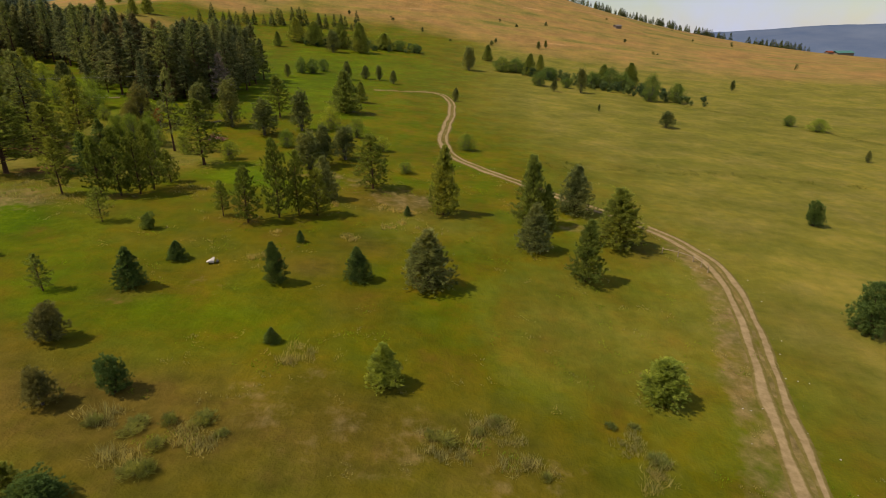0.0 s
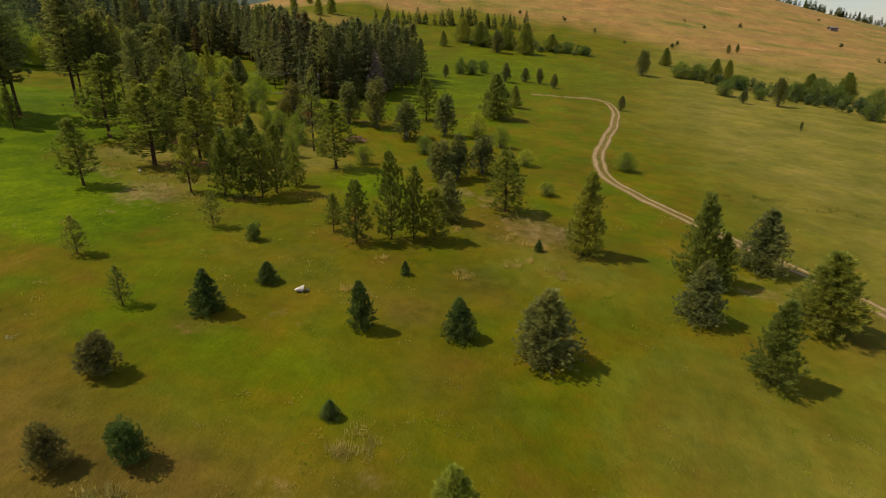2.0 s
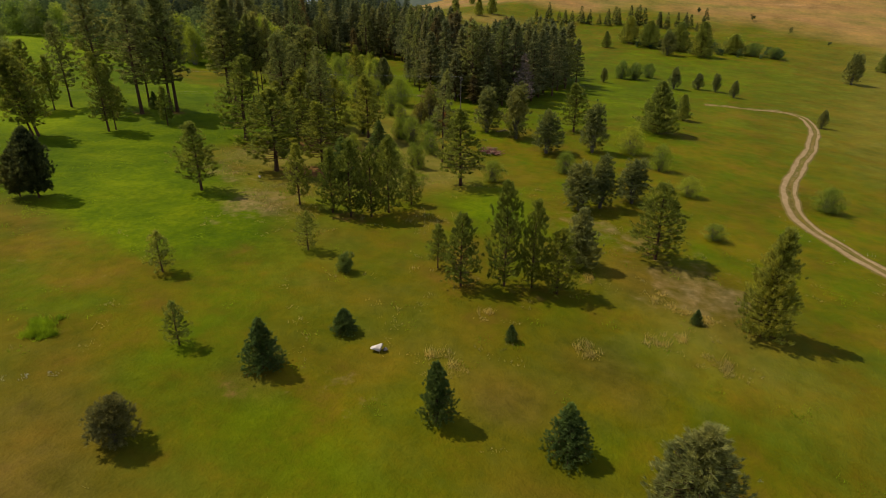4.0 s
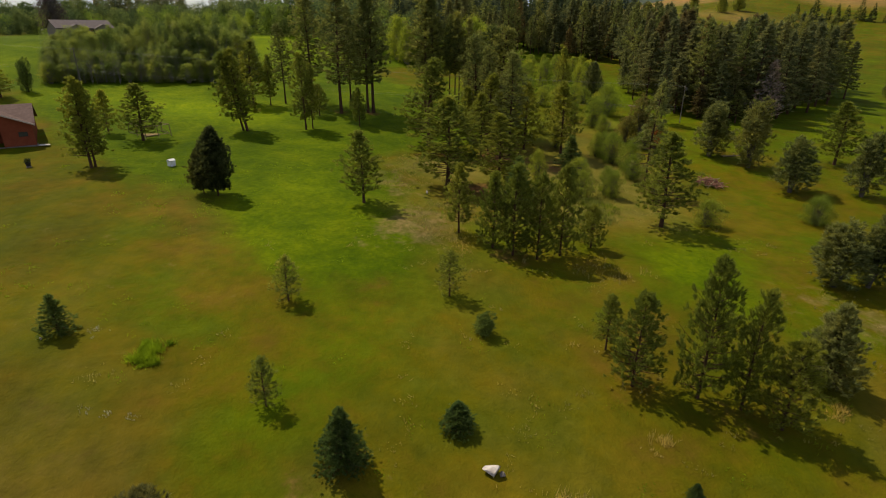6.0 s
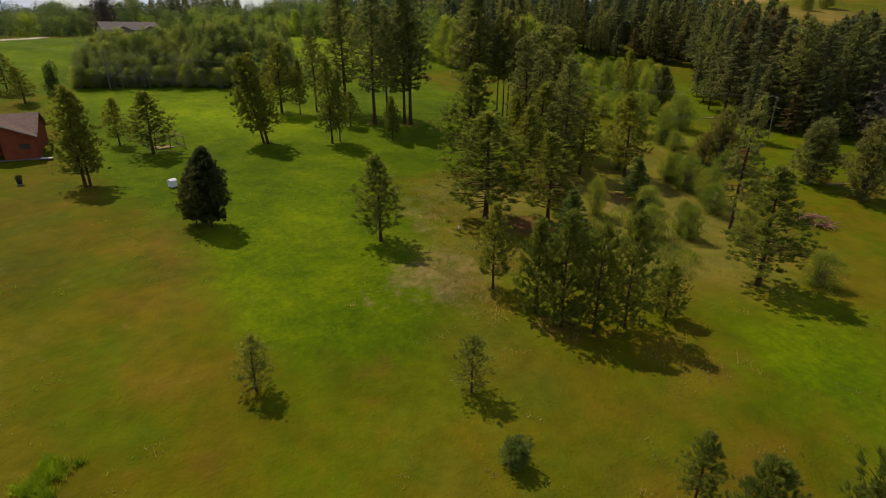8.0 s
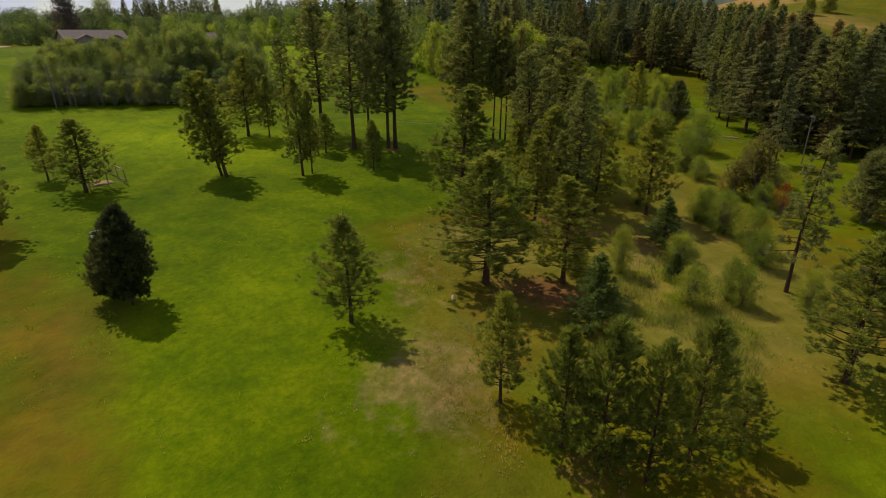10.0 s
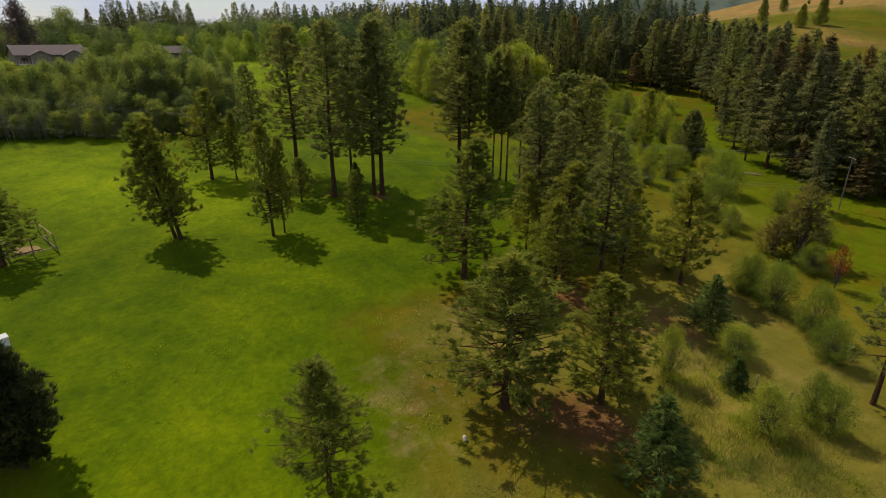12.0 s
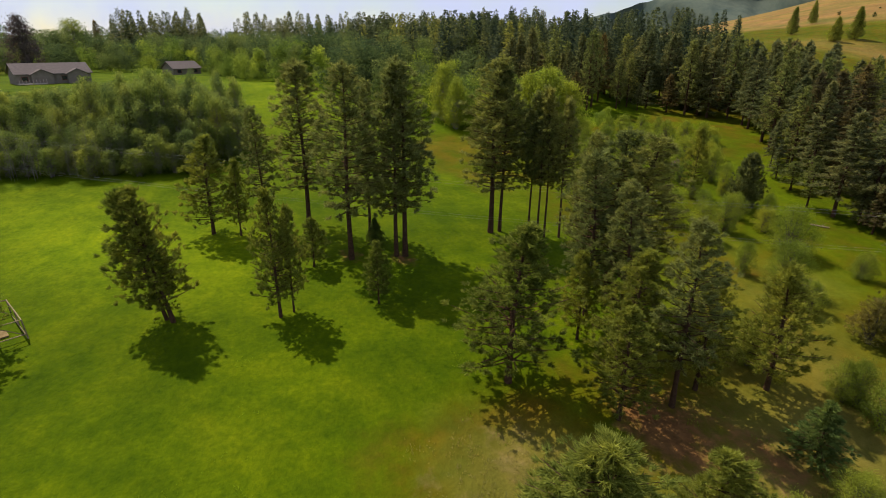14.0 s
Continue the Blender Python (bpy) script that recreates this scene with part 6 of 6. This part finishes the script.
# ---------------------------------------------------------------- weeds and grass
def tall_weeds(name, spots, r, h, material, label, seed, n):
    """Wispy stalks in uneven bunches round the given spots."""
    g = np.random.default_rng(seed)
    V, Fc, base = [], [], 0
    for x, y in spots:
        hubs = g.normal(0, 0.5, (7, 2)) * r
        k = g.integers(0, 7, n)
        xy = np.array([x, y]) + hubs[k] + g.normal(0, 0.2, (n, 2)) * r
        C = np.stack([xy[:, 0], xy[:, 1], ground_z(xy[:, 0], xy[:, 1]) + ripple(xy[:, 0], xy[:, 1])], 1)
        v, f = blades(C, np.tile([0.0, 0.0, 1.0], (n, 1)), h * (0.4 + g.uniform(0, 0.8, 7))[k], np.full(n, 0.032), 3, 0.4, g)
        V.append(v)
        Fc.append(f + base)
        base += len(v)
    tagged(new(name, mesh_np(name, np.concatenate(V), np.concatenate(Fc), material)), label, "weeds", kind="stuff")


for x, y in ((-20.6, 27.6), (-20.6, 26.8), (-18.7, 27.9), (-16.5, 28.5), (-16.8, 28.0), (-15.0, 27.1), (-18.4, 25.7), (-17.9, 23.7), (-18.6, 23.4), (-23.2, 27.2), (-1.9, 29.2), (-0.7, 29.0), (1.4, 30.1), (2.8, 31.2), (11.2, 32.3), (12.9, 32.5), (13.5, 29.0), (5.6, 26.5)):
    rw = random.Random(int(x * 31 + y * 17))
    plant("brush", x, y, rw.uniform(0.3, 0.6), rw.uniform(0.9, 1.9))
tall_weeds("dry_weeds", [(-15.7, 27), (-17, 26.4), (-20, 25), (-22.8, 27.8), (1.5, 29.5), (3.4, 30.6), (-1.2, 28), (12, 30.6), (13.2, 28), (-13.2, 36.8), (4, 27)],
           1.5, 0.62, SAGE, "wispy dry straw-coloured weeds in the meadow", 301, 190)
tall_weeds("straw_clumps", [(-14.3, 63.8), (-13.8, 63.0), (-9.5, 68.4), (-8.3, 70.4), (-8.9, 75.4), (-7.2, 75.2), (-4.6, 68.9), (-4.2, 68.2), (-18.2, 75.5), (-11.2, 76.4), (-22.5, 54.6), (-20.8, 54.1), (-22.9, 62.8)],
           1.1, 0.5, SAGE, "pale arching clumps of straw-coloured grass in the meadow", 311, 90)
tall_weeds("green_weeds", [(-62.5, 66), (-58.2, 70.5), (-72.5, 71.5), (-57, 91), (-55, 88), (-18.5, 26.6), (1.8, 28.2)],
           1.7, 0.3, WEED, "lush low green weeds in the meadow", 302, 80)


tall_weeds("ditch_grass", [(17, 111), (21, 112), (25, 113), (29, 113), (33, 114), (37, 114), (42, 115), (46, 116), (50, 116), (56, 117), (61, 117), (66, 117), (72, 118), (77, 117), (82, 117), (87, 117), (94, 237), (98, 233), (102, 230), (106, 227), (109, 224), (112, 220), (116, 218), (119, 216), (122, 212), (123, 206), (125, 201), (126, 195), (127, 190), (128, 185), (129, 180), (131, 176)], 3.2, 0.5, SEDGE, "dark rushes along the shallow ditches of the field", 303, 70)


tall_weeds("lush_weeds", [(-47.6, 37.9), (-46.9, 37.4), (-46.2, 37.7), (-47.0, 38.3), (-45.8, 37.2)], 0.8, 0.55, WEED, "dense bright-green clump of tall grass in the meadow", 304, 330)
tall_weeds("tall_clearing_weeds", [(-58, 89.2), (-56, 90), (-54.3, 89.8), (-61.9, 88.9), (-51.2, 88.5), (-60, 86), (-58, 84.5), (-52.5, 91.5), (-49.5, 86.5), (-56.5, 86.5), (-63.9, 97.5), (-62.8, 91.3), (-55, 94), (-59, 95)],
           2.6, 0.85, BRUSH, "tall yellow-green weeds in the clearing beside the pines", 305, 210)
tall_weeds("clearing_grass", [(-57, 91.5), (-59.8, 92), (-61, 94), (-54, 92), (-52, 89), (-64, 93), (-57.5, 87)], 2.4, 0.6, WEED, "lush green grass in the clearing beside the pines", 306, 150)
tall_weeds("dry_pine_grass", [(-58.7, 70.5), (-55.5, 67.5), (-53.3, 68.6), (-57, 73.5), (-61.5, 73), (-63.5, 76), (-77, 78.3), (-75, 75.5), (-80, 76), (-73, 79), (-70, 72.5), (-50, 67), (-41, 74), (-40, 78), (-56, 77.5)],
           3.0, 0.34, SAGE, "dry straw-coloured grass at the edge of the pines", 307, 130)


def meadow_tufts():
    """Single taller tufts of pale and green grass, thicker in some stretches than in others."""
    g = random.Random(60)
    pale, green = [], []
    while len(pale) + len(green) < 520:
        x, y = g.uniform(-100, 30), g.uniform(22, 100)
        thick = 0.5 + 0.5 * math.sin(x * 0.13 + 1.5 * math.sin(y * 0.09)) * math.sin(y * 0.15 + 1.2 * math.sin(x * 0.07))
        if g.random() < thick ** 2:
            (green if x < -60 or g.random() < 0.45 else pale).append((x, y))
    tall_weeds("pale_tufts", pale, 0.8, 0.24, SAGE, "scattered pale tufts of dry grass in the meadow", 308, 14)
    tall_weeds("green_tufts", green, 0.9, 0.22, WEED, "scattered fresh green tufts of grass in the meadow", 309, 16)


meadow_tufts()
FLOWER = plain_material("white_petals", (0.50, 0.48, 0.30), (0.66, 0.63, 0.42), 4.0, 0.8, 0.05, 0.01)
tall_weeds("white_flowers", [(-52.2, 34.6), (-51.6, 34.9), (-41.9, 34.5), (-40.8, 35.9), (-43.0, 33.6)], 0.55, 0.2, FLOWER, "small white wildflowers in the meadow grass", 310, 16)
uneven_stone("white_rock", -52.4, 31.5, 0.20, 0.16, 0.15, 6, ROCK, "small white stone beside a young spruce")


def pebbles():
    """Pale stones along the track."""
    g = random.Random(50)
    for i in range(70):
        k = g.randrange(6, len(TRACK_LINE) // 2)
        p, q = TRACK_LINE[k], TRACK_LINE[k + 1] - TRACK_LINE[k]
        nrm = Vector((-q.y, q.x)).normalized()
        xy = p + nrm * (g.choice((-1, 1)) * g.uniform(1.3, 3.6))
        r = g.uniform(0.03, 0.10)
        if i < 4:
            bm = bmesh.new()
            bmesh.ops.create_icosphere(bm, subdivisions=1, radius=1)
            for v in bm.verts:
                v.co *= g.uniform(0.75, 1.1)
            STONES.append(part("stone", bm, STONE_DULL))
            ob = STONES[-1]
        else:
            ob = new("stone", STONES[i % 4].data)
        ob.matrix_basis = pose(xy.x, xy.y, on_ground(xy.x, xy.y) + r * 0.25, 0, 0, g.uniform(0, 360)) @ Matrix.Diagonal((r, r * 0.8, r * 0.6, 1))
        tagged(ob, "small pale stone beside the dirt track", "stone", "stones along the track")


STONE_DULL = plain_material("dull_stone", (0.26, 0.23, 0.19), (0.45, 0.41, 0.35), 8.0, 0.9, 0.4, 0.02)
STONES = []
pebbles()
